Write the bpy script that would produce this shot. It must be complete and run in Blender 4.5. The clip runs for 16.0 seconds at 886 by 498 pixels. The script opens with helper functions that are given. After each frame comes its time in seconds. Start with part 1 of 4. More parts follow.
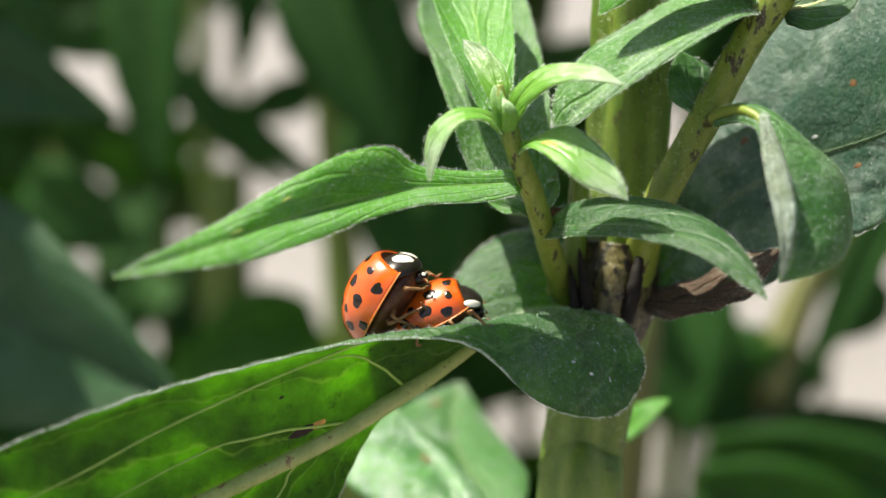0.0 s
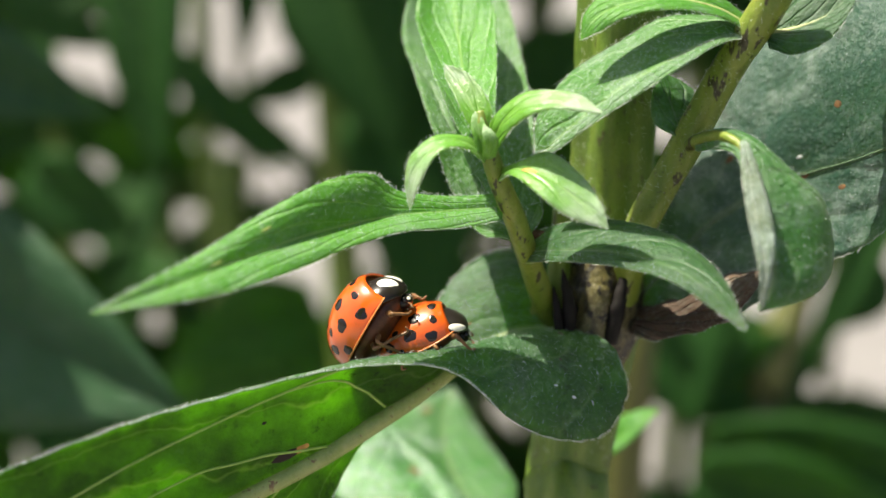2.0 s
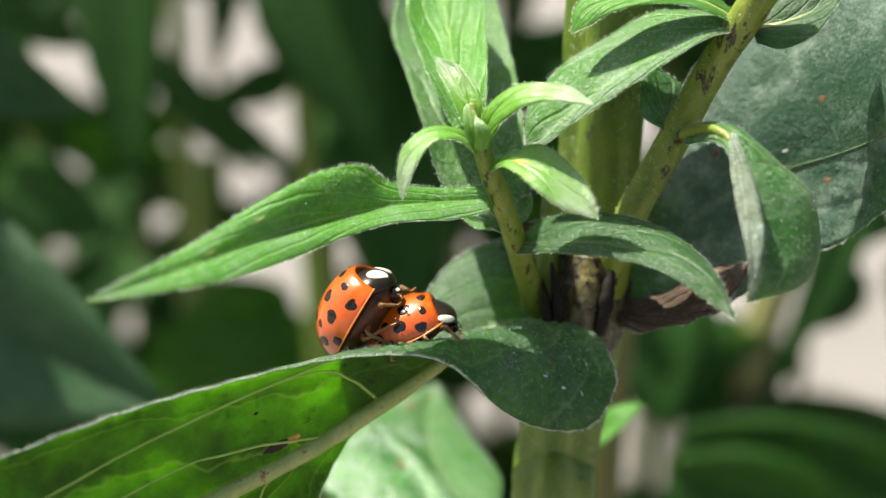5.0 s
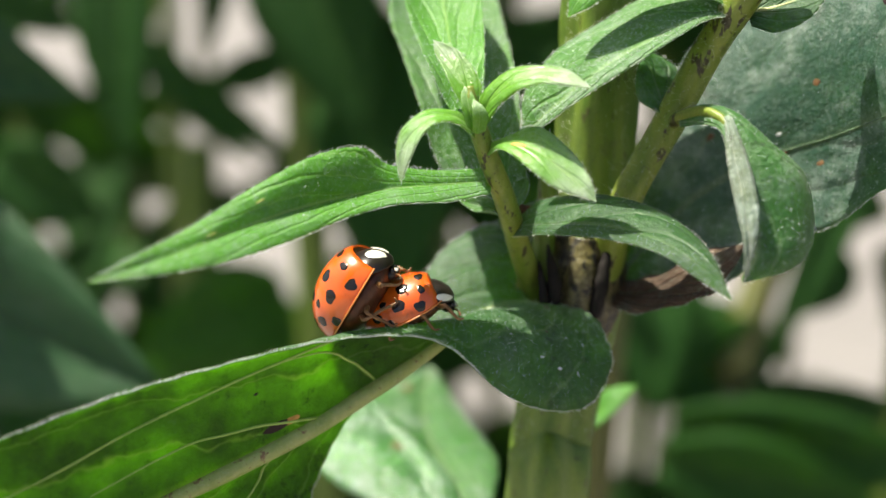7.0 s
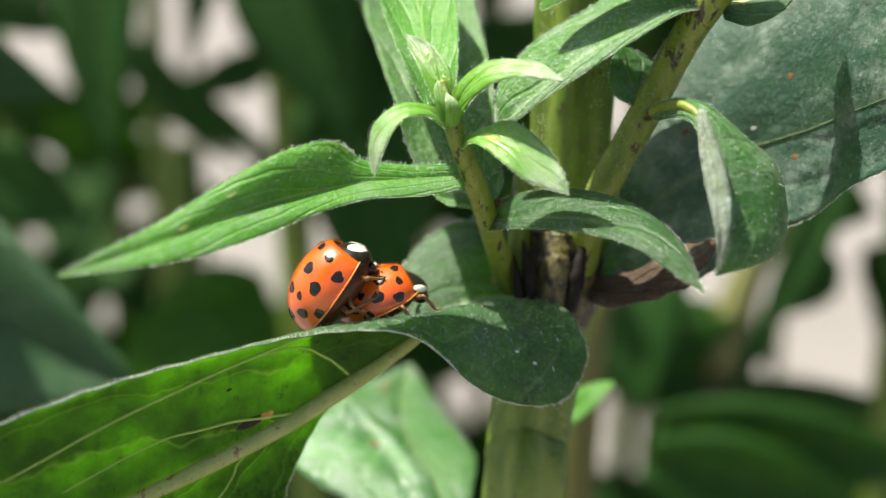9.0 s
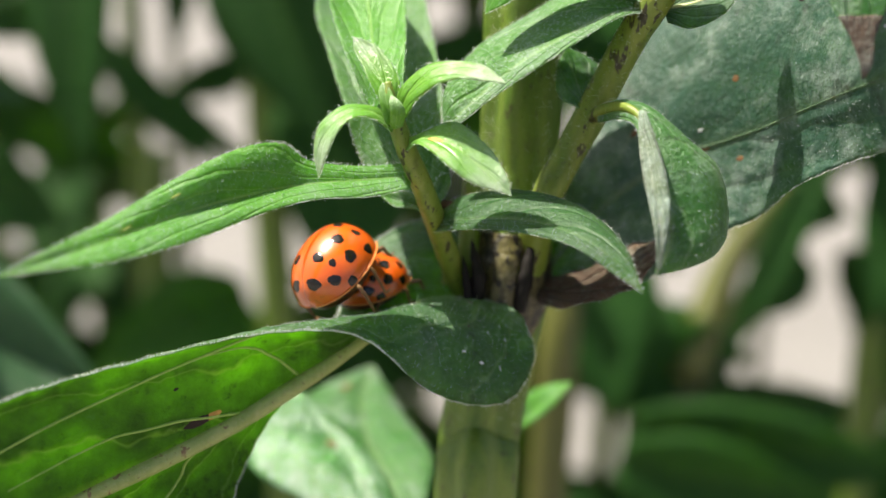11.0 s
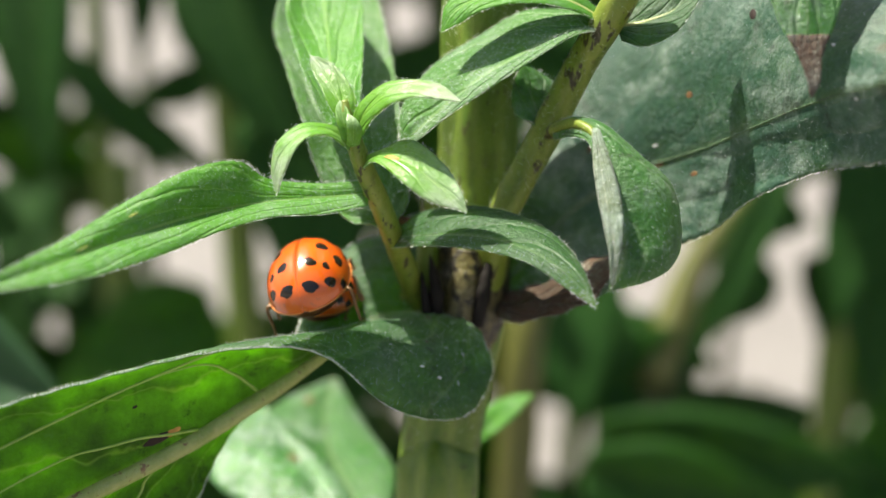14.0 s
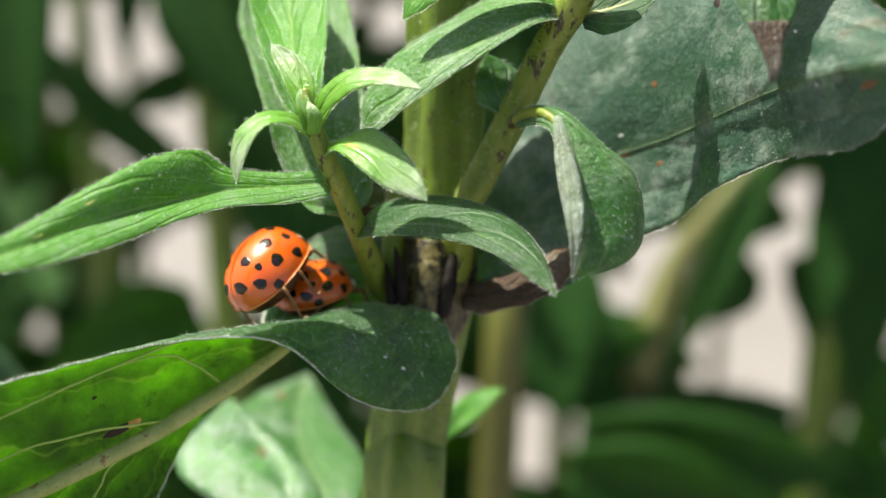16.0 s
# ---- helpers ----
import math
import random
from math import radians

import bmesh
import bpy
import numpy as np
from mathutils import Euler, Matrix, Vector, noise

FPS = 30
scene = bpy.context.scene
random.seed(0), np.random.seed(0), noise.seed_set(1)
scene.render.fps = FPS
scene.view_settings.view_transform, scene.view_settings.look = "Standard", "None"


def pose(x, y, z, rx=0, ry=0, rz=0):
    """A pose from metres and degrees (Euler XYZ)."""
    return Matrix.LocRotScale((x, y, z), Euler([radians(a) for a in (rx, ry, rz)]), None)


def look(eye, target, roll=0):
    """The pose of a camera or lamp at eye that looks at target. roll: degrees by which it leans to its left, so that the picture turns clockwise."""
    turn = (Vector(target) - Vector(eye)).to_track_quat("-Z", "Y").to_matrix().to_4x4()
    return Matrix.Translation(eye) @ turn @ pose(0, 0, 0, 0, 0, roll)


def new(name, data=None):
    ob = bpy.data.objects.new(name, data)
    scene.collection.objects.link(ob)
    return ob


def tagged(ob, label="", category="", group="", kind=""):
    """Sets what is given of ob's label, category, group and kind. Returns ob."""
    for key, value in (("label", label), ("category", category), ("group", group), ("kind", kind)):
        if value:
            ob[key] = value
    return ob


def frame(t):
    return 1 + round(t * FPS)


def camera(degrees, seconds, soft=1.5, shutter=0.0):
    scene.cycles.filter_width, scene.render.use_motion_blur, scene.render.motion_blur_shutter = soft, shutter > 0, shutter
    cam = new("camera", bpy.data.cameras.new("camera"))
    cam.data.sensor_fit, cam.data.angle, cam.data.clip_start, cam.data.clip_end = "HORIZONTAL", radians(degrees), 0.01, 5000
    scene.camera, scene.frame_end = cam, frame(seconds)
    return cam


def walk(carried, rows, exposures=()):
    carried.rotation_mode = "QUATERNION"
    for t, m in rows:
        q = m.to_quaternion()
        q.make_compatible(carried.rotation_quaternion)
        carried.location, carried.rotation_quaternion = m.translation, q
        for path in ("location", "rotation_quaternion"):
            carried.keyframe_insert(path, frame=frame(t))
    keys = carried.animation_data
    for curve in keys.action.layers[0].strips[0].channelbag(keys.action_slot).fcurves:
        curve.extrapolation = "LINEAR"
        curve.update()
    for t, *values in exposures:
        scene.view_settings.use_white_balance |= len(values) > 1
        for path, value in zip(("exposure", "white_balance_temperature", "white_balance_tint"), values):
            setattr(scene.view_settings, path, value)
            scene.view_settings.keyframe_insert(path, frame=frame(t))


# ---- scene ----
# A pair of ladybirds on a downy garden plant, seen from a hand's width away.
# Plan numbers, fitted to the camera's view at estimated depths, are in millimetres (z above the ground), the world is
# in metres.
cam = camera(38.4, 16.0, soft=1.5)
cam.data.dof.use_dof = True
cam.data.dof.focus_distance = 0.0755
cam.data.dof.aperture_fstop = 21.0
EYE, TILT = 0.300, -14.0
ROWS = [
    (0.0, 0.000, 0.000, 0.000, 0.000, 0.000, 0.000),
    (0.5, -0.135, -0.665, -0.023, 0.404, -0.028, -0.077),
    (1.0, -0.453, 0.228, -1.024, 0.582, 0.170, -0.023),
    (1.5, 0.913, -0.220, 0.675, 0.713, -0.702, 0.116),
    (2.0, 1.620, 0.017, 3.272, 0.409, -1.356, 0.177),
    (2.5, 2.314, -0.399, 3.131, -0.358, -0.748, 0.189),
    (3.0, 1.339, -0.652, 2.347, -0.920, -0.846, 0.261),
    (3.5, 0.075, -0.389, 2.540, -1.013, -1.111, 0.087),
    (4.0, 0.391, -0.320, 1.917, -0.819, -1.019, 0.102),
    (6.5, 0.210, -0.873, 3.261, -1.212, -1.468, 0.043),
    (7.0, -0.158, -1.188, 2.085, -1.411, -1.638, 0.096),
    (7.5, -0.605, -1.831, 1.199, -1.894, -1.469, 0.141),
    (8.0, -0.610, -2.136, 1.518, -1.925, -1.461, 0.133),
    (8.5, -0.328, -1.467, 1.131, -2.099, -1.223, 0.146),
    (9.0, 0.762, -1.032, 1.532, -1.902, -1.479, 0.257),
    (11.5, 3.589, -1.845, 1.210, -2.640, -1.216, 0.311),
    (12.0, 4.468, -1.525, 1.528, -2.979, -1.303, 0.433),
    (12.5, 7.006, -1.606, 2.226, -2.612, -1.537, 0.465),
    (13.0, 5.786, -1.916, 2.854, -3.453, -1.525, 0.707),
    (13.5, 4.736, -2.127, 1.867, -3.663, -0.696, 0.728),
    (14.0, 4.219, -2.475, 1.938, -3.632, -1.027, 0.559),
    (14.5, 5.506, -2.769, 1.501, -3.144, -1.042, 0.556),
    (15.0, 5.758, -2.880, 1.219, -3.605, -1.206, 0.515),
    (15.5, 5.605, -2.452, 1.352, -3.926, -1.178, 0.609),
    (16.0, 6.171, -2.123, 0.980, -3.886, -0.812, 0.630),
]
START = pose(0, 0, EYE, TILT, 0, 0)
walk(cam, [(t, START @ pose(x / 1000, y / 1000, z / 1000, 90 + pitch, roll, yaw)) for t, x, y, z, yaw, pitch, roll in ROWS])

# ---- light ----
SUN_FROM = Vector((-0.38, 0.13, 1.0)).normalized()
sun = new("sun", bpy.data.lights.new("sun", "SUN"))
sun.data.energy, sun.data.angle, sun.data.color = 5.0, radians(0.53), (1.0, 0.95, 0.77)
sun.matrix_world = look((0, 0, 3), Vector((0, 0, 3)) - SUN_FROM)
world = bpy.data.worlds.new("sky")
scene.world = world
world.use_nodes = True
wn, wl = world.node_tree.nodes, world.node_tree.links
sky = wn.new("ShaderNodeTexSky")
sky.sky_type, sky.sun_disc = "NISHITA", False
sky.dust_density, sky.ozone_density = 4.0, 0.4
sky.sun_elevation = math.asin(SUN_FROM.z)
sky.sun_rotation = math.atan2(SUN_FROM.x, SUN_FROM.y)
wl.new(sky.outputs[0], wn["Background"].inputs[0])
wn["Background"].inputs[1].default_value = 0.066
scene.view_settings.exposure = 1.18


# ---- materials ----
class Mat:
    """A node material under construction."""

    def __init__(self, name):
        self.mat = bpy.data.materials.new(name)
        self.mat.use_nodes = True
        self.tree = self.mat.node_tree
        self.bsdf = self.tree.nodes["Principled BSDF"]
        self.out = self.tree.nodes["Material Output"]

    def node(self, kind, **values):
        n = self.tree.nodes.new(kind)
        for k, v in values.items():
            if k == "operation":
                n.operation = v
            elif k == "blend_type":
                n.blend_type = v
            elif k == "data_type":
                n.data_type = v
        return n

    def link(self, a, b):
        self.tree.links.new(a, b)

    def math(self, op, a, b=None, c=None):
        n = self.node("ShaderNodeMath", operation=op)
        for i, v in enumerate((a, b, c)):
            if v is None:
                continue
            if isinstance(v, (int, float)):
                n.inputs[i].default_value = v
            else:
                self.link(v, n.inputs[i])
        return n.outputs[0]

    def ramp(self, fac, lo, hi, a=0.0, b=1.0):
        n = self.node("ShaderNodeMapRange")
        n.inputs[1].default_value, n.inputs[2].default_value = lo, hi
        n.inputs[3].default_value, n.inputs[4].default_value = a, b
        self.link(fac, n.inputs[0])
        return n.outputs[0]

    def mix(self, fac, a, b):
        n = self.node("ShaderNodeMix", data_type="RGBA")
        if isinstance(fac, (int, float)):
            n.inputs[0].default_value = fac
        else:
            self.link(fac, n.inputs[0])
        for v, i in ((a, 6), (b, 7)):
            if isinstance(v, tuple):
                n.inputs[i].default_value = (*v, 1)
            else:
                self.link(v, n.inputs[i])
        return n.outputs[2]

    def noise(self, scale, detail=4.0, rough=0.6, vector=None):
        n = self.node("ShaderNodeTexNoise")
        n.inputs["Scale"].default_value = scale
        n.inputs["Detail"].default_value = detail
        n.inputs["Roughness"].default_value = rough
        self.link(vector or self.coords(), n.inputs["Vector"])
        return n.outputs[0]

    def coords(self):
        return self.node("ShaderNodeTexCoord").outputs["Object"]

    def bump(self, height, strength, distance):
        n = self.node("ShaderNodeBump")
        n.inputs["Strength"].default_value, n.inputs["Distance"].default_value = strength, distance
        self.link(height, n.inputs["Height"])
        self.link(n.outputs[0], self.bsdf.inputs["Normal"])
        return n.outputs[0]

    def set(self, colour=None, rough=None, **more):
        for key, v in (("Base Color", colour), ("Roughness", rough), *more.items()):
            key = key.replace("_", " ")
            if v is None:
                continue
            if isinstance(v, tuple):
                self.bsdf.inputs[key].default_value = (*v, 1)
            elif isinstance(v, (int, float)):
                self.bsdf.inputs[key].default_value = v
            else:
                self.link(v, self.bsdf.inputs[key])


def leaf_material(name, deep, pale, vein, glow, through_share, down=0.25, rough=0.45, veins=4.0, spots=0.0, sheen=0.1, spec=0.5, tip_sheen=0.0, bloom=0.0, relief=0.5, dirt=0.0, haze=0.50):
    """A leaf surface: blotched green, side veins, silky down, pale bloom or gloss, painted tip sheen, and light that
    shines through.
    """
    m = Mat(name)
    uv = m.node("ShaderNodeUVMap").outputs[0]
    sep = m.node("ShaderNodeSeparateXYZ")
    m.link(uv, sep.inputs[0])
    u, v = sep.outputs[0], sep.outputs[1]
    side = m.math("ABSOLUTE", m.math("MULTIPLY_ADD", v, 2.0, -1.0))
    warp = m.noise(260.0, 3.0)
    run = m.math("MULTIPLY_ADD", u, veins, m.math("MULTIPLY", m.math("POWER", side, 0.8), -0.75 * veins))
    run = m.math("ADD", run, m.math("MULTIPLY", warp, 0.9))
    tooth = m.math("ABSOLUTE", m.math("SUBTRACT", m.math("FRACT", run), 0.5))
    line = m.ramp(tooth, 0.0, 0.05, 1.0, 0.0)
    rib = m.ramp(side, 0.015, 0.055, 1.0, 0.0)
    lines = m.math("MAXIMUM", m.math("MULTIPLY", line, 0.6), rib)
    blotch = m.ramp(m.noise(190.0, 6.0, 0.62), 0.34, 0.66)
    middle = m.ramp(m.noise(800.0, 4.0, 0.6), 0.35, 0.65)
    fine = m.ramp(m.noise(3400.0, 4.0, 0.7), 0.3, 0.7)
    col = m.mix(blotch, deep, pale)
    col = m.mix(m.math("MULTIPLY", middle, 0.35), col, deep)
    col = m.mix(m.math("MULTIPLY", fine, 0.22), col, deep)
    col = m.mix(m.math("MULTIPLY", lines, 0.6), col, vein)
    hairs = m.ramp(m.noise(4000.0, 3.0, 0.75), 0.50, 0.64)
    patch = m.ramp(m.noise(300.0, 4.0, 0.65), 0.38, 0.66, 0.35, 1.0)
    col = m.mix(m.math("MULTIPLY", m.math("MULTIPLY", hairs, patch), 0.6 * down), col, (0.62, 0.72, 0.58))
    if bloom:
        cloud = m.math("MULTIPLY", m.ramp(m.noise(230.0, 6.0, 0.7), haze, haze + 0.18), m.ramp(m.noise(1600.0, 4.0, 0.7), 0.25, 0.6))
        col = m.mix(m.math("MULTIPLY", cloud, bloom), col, (0.40, 0.48, 0.43))
    # whiter towards the tip: the sheen of sun and sky, put into the colour
    if tip_sheen:
        tip_glint = m.math("MULTIPLY", m.ramp(u, 0.35, 0.9), m.ramp(m.noise(900.0, 3.0, 0.6), 0.35, 0.6, 0.35, 1.0))
        col = m.mix(m.math("MULTIPLY", tip_glint, tip_sheen), col, (0.72, 0.78, 0.68))
    speck = m.math("MULTIPLY", m.ramp(m.noise(1500.0, 2.0, 0.5), 0.70, 0.75), m.ramp(m.noise(330.0, 2.0), 0.45, 0.6))
    col = m.mix(m.math("MULTIPLY", speck, down), col, (0.70, 0.76, 0.68))
    if dirt:
        grime = m.math("MULTIPLY", m.ramp(m.noise(900.0, 5.0, 0.7), 0.56, 0.66), m.ramp(m.noise(200.0, 3.0, 0.6), 0.40, 0.62, 0.0, dirt))
        col = m.mix(grime, col, (0.022, 0.016, 0.010))
    if spots:
        rust = m.ramp(m.noise(150.0, 2.0, 0.4), 0.70, 0.76, 0.0, spots)
        col = m.mix(rust, col, (0.16, 0.055, 0.02))
    m.set(col, m.ramp(middle, 0.0, 1.0, rough - 0.07, rough + 0.10), Specular_IOR_Level=spec)
    cell = m.noise(1100.0, 3.0, 0.55)
    height = m.math("ADD", m.math("MULTIPLY", m.ramp(tooth, 0.0, 0.16), 0.7), m.math("MULTIPLY", fine, 0.35))
    height = m.math("MULTIPLY_ADD", cell, 1.1, height)
    m.set(Sheen_Weight=sheen, Sheen_Roughness=0.45)
    nrm = m.bump(height, relief, 0.00034)
    tl = m.node("ShaderNodeBsdfTranslucent")
    gcol = m.mix(m.math("MULTIPLY", blotch, 0.9), glow, tuple(0.14 * c for c in glow))
    gcol = m.mix(m.math("MULTIPLY", middle, 0.35), gcol, tuple(0.25 * c for c in glow))
    gcol = m.mix(m.math("MULTIPLY", lines, 0.7), gcol, (0.62, 0.78, 0.22))
    if dirt:
        gcol = m.mix(grime, gcol, (0.02, 0.02, 0.01))
    m.link(gcol, tl.inputs[0])
    m.link(nrm, tl.inputs["Normal"])
    mx = m.node("ShaderNodeMixShader")
    mx.inputs[0].default_value = through_share
    m.link(m.bsdf.outputs[0], mx.inputs[1])
    m.link(tl.outputs[0], mx.inputs[2])
    m.link(mx.outputs[0], m.out.inputs[0])
    return m.mat


GLOW = (0.50, 0.97, 0.03)
OLD_TOP = leaf_material("old_leaf_top", (0.014, 0.062, 0.018), (0.040, 0.135, 0.036), (0.11, 0.22, 0.08), GLOW, 0.40, 0.35, 0.42, sheen=0.06, bloom=0.25, dirt=0.35)
OLD_UNDER = leaf_material("old_leaf_under", (0.05, 0.14, 0.015), (0.09, 0.22, 0.02), (0.24, 0.38, 0.08), (0.40, 0.80, 0.025), 0.70, 0.05, 0.6, sheen=0.0, dirt=0.6)
GREY_TOP = leaf_material("ageing_leaf_top", (0.012, 0.046, 0.030), (0.038, 0.100, 0.068), (0.016, 0.045, 0.026), GLOW, 0.20, 0.25, 0.40, 3.0, 0.7, sheen=0.05, bloom=0.55, relief=0.35, dirt=0.5)
YOUNG = leaf_material("young_leaf", (0.050, 0.22, 0.014), (0.12, 0.38, 0.028), (0.28, 0.50, 0.10), (0.55, 0.95, 0.05), 0.42, 0.45, 0.42, 3.5, sheen=0.03, spec=0.45, bloom=0.30, relief=0.38)
DOWNY = leaf_material("downy_leaf", (0.040, 0.17, 0.018), (0.10, 0.31, 0.04), (0.24, 0.44, 0.12), (0.50, 0.90, 0.05), 0.40, 0.95, 0.40, 3.5, sheen=0.10, spec=0.55, bloom=0.50, relief=0.55, haze=0.47)
BUD = leaf_material("bud_leaf", (0.10, 0.32, 0.016), (0.19, 0.43, 0.035), (0.26, 0.46, 0.07), (0.75, 1.0, 0.10), 0.36, 0.35, 0.30, 2.0, sheen=0.12, spec=0.55, tip_sheen=0.7, relief=0.35)
# greens for the plants behind, darkened in colour for the shade around them
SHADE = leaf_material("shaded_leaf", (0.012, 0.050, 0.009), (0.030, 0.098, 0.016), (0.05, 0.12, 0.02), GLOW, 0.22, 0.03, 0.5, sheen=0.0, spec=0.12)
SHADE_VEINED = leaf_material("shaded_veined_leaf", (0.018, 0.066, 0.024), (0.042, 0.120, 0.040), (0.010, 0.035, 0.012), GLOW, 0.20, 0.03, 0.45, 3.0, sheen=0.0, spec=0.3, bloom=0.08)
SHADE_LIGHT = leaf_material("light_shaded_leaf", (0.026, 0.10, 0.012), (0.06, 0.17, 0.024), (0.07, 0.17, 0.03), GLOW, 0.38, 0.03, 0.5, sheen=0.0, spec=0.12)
# bloom here paints the low leaf's white gloss into its colour
GLOSSY = leaf_material("glossy_low_leaf", (0.016, 0.09, 0.016), (0.09, 0.28, 0.06), (0.06, 0.17, 0.04), GLOW, 0.20, 0.5, 0.24, 3.0, sheen=0.0, spec=0.8, bloom=0.65, dirt=0.5, haze=0.48)
MILDEW = leaf_material("mildewed_leaf", (0.030, 0.125, 0.026), (0.08, 0.24, 0.05), (0.2, 0.3, 0.14), GLOW, 0.40, 0.5, 0.4, 2.0, sheen=0.1, bloom=0.75, dirt=0.5)
SILVER = leaf_material("silvery_leaf_margin", (0.05, 0.10, 0.04), (0.18, 0.22, 0.14), (0.3, 0.32, 0.23), GLOW, 0.25, 0.7, 0.5, 2.0, sheen=0.2, bloom=0.8, dirt=0.4, haze=0.42)
BROWN = leaf_material("withered_leaf", (0.040, 0.020, 0.012), (0.17, 0.095, 0.055), (0.10, 0.05, 0.03), (0.5, 0.25, 0.08), 0.15, 0.4, 0.7, sheen=0.05, bloom=0.4, relief=0.9, dirt=0.6)


def stem_material(name, base, light, dark, amount, dots=0.62, fur=0.3):
    """A stalk's skin: long streaks, dark dashes along it, scars and fine down."""
    m = Mat(name)
    stretch = m.node("ShaderNodeMapping")
    stretch.inputs["Scale"].default_value = (1.0, 1.0, 0.18)
    m.link(m.coords(), stretch.inputs["Vector"])
    dash = m.node("ShaderNodeMapping")
    dash.inputs["Scale"].default_value = (1.0, 1.0, 0.40)
    m.link(m.coords(), dash.inputs["Vector"])
    streak = m.ramp(m.noise(900.0, 5.0, 0.6, stretch.outputs[0]), 0.3, 0.7)
    col = m.mix(streak, base, light)
    speck = m.ramp(m.noise(1250.0, 3.0, 0.55, dash.outputs[0]), dots, dots + 0.035, 0.0, amount)
    col = m.mix(speck, col, dark)
    dot = m.ramp(m.noise(3600.0, 2.0, 0.5), 0.67, 0.72, 0.0, amount)
    col = m.mix(dot, col, dark)
    scar = m.ramp(m.noise(260.0, 4.0, 0.6), 0.60, 0.68, 0.0, 0.6 * amount)
    col = m.mix(scar, col, dark)
    pelt = m.ramp(m.noise(4200.0, 3.0, 0.8), 0.50, 0.75, 0.0, fur)
    col = m.mix(pelt, col, (0.50, 0.47, 0.30))
    m.set(col, 0.45)
    m.bump(m.noise(2200.0, 4.0), 0.4, 0.0002)
    return m.mat


STEM = stem_material("stem_skin", (0.066, 0.135, 0.008), (0.145, 0.215, 0.018), (0.035, 0.018, 0.01), 0.6, 0.65, 0.10)
SHOOT = stem_material("shoot_skin", (0.105, 0.17, 0.012), (0.22, 0.26, 0.035), (0.022, 0.012, 0.006), 0.92, 0.60, 0.12)
# browner stem skin, darkened in colour for shade that doesn't reach it
SHADED_STEM = stem_material("shaded_stem", (0.055, 0.070, 0.008), (0.11, 0.11, 0.015), (0.06, 0.03, 0.01), 0.5, 0.64, 0.04)
NODE = stem_material("node_bark", (0.008, 0.004, 0.003), (0.15, 0.125, 0.04), (0.006, 0.003, 0.003), 0.97, 0.52)
RIB = stem_material("leaf_rib", (0.30, 0.36, 0.10), (0.42, 0.46, 0.18), (0.14, 0.06, 0.03), 0.5)
GREY_RIB = stem_material("ageing_leaf_rib", (0.07, 0.13, 0.07), (0.11, 0.18, 0.09), (0.06, 0.04, 0.02), 0.6)
VEIN = stem_material("leaf_vein", (0.26, 0.42, 0.05), (0.36, 0.50, 0.10), (0.2, 0.3, 0.05), 0.3)
DRY_RIB = stem_material("dry_leaf_rib", (0.22, 0.29, 0.06), (0.36, 0.39, 0.13), (0.16, 0.07, 0.035), 0.85)


def plain(name, colour, rough, spec=0.5, grain=0.0, scale=2000.0):
    m = Mat(name)
    c = m.mix(m.ramp(m.noise(scale, 3.0), 0.35, 0.65), colour, tuple(max(0.0, v * (1 - grain)) for v in colour))
    m.set(c, rough, Specular_IOR_Level=spec)
    return m.mat


def shell_material(name, colour, deep):
    m = Mat(name)
    c = m.mix(m.ramp(m.noise(420.0, 3.0), 0.3, 0.75), colour, deep)
    worn = m.math("MULTIPLY", m.ramp(m.noise(1500.0, 3.0, 0.6), 0.62, 0.70), 0.45)
    c = m.mix(worn, c, (0.30, 0.07, 0.005))
    m.set(c, 0.28, Specular_IOR_Level=0.5, Coat_Weight=0.9, Coat_Roughness=0.11)
    m.bump(m.noise(6000.0, 2.0), 0.10, 0.00003)
    return m.mat


RIM = plain("wing_case_rim", (0.78, 0.28, 0.07), 0.3, 0.5, 0.2)
SHELL = shell_material("wing_case_orange", (0.70, 0.125, 0.004), (0.58, 0.07, 0.002))
SPOT = plain("wing_case_black", (0.012, 0.008, 0.006), 0.16, 0.6)
BLACK = plain("beetle_black", (0.014, 0.010, 0.008), 0.28, 0.5)
BELLY = plain("beetle_belly", (0.11, 0.036, 0.012), 0.4, 0.4, 0.5)
CREAM = plain("beetle_cream", (0.84, 0.81, 0.70), 0.25, 0.5, 0.1)
LEG = plain("beetle_leg", (0.26, 0.13, 0.05), 0.35, 0.4, 0.5)
RUST = plain("rust_spot", (0.17, 0.09, 0.035), 0.7, 0.3, 0.6)
TAN = plain("dry_patch", (0.24, 0.16, 0.10), 0.7, 0.3, 0.5, 900.0)
DARK = plain("rotten_spot", (0.03, 0.014, 0.01), 0.6, 0.3, 0.6)
YELLOW = plain("yellow_fleck", (0.36, 0.44, 0.09), 0.5, 0.4, 0.3)
OCHRE = plain("ochre_spot", (0.55, 0.30, 0.07), 0.6, 0.3, 0.4)
STREAK = plain("dark_streak_skin", (0.009, 0.006, 0.005), 0.7, 0.3, 0.5)
WHITE = plain("pale_debris", (0.72, 0.74, 0.70), 0.7, 0.3, 0.3)
HAIR = plain("plant_hair", (0.75, 0.80, 0.72), 0.5, 0.4)


def ground_material():
    m = Mat("pale_ground")
    a = m.ramp(m.noise(9.0, 5.0, 0.6), 0.3, 0.7)
    b = m.ramp(m.noise(120.0, 4.0, 0.7), 0.3, 0.7)
    c = m.mix(a, (0.170, 0.158, 0.158), (0.222, 0.208, 0.208))
    c = m.mix(m.math("MULTIPLY", b, 0.35), c, (0.15, 0.135, 0.12))
    m.set(c, 0.9)
    m.bump(b, 0.4, 0.004)
    return m.mat


GROUND = ground_material()


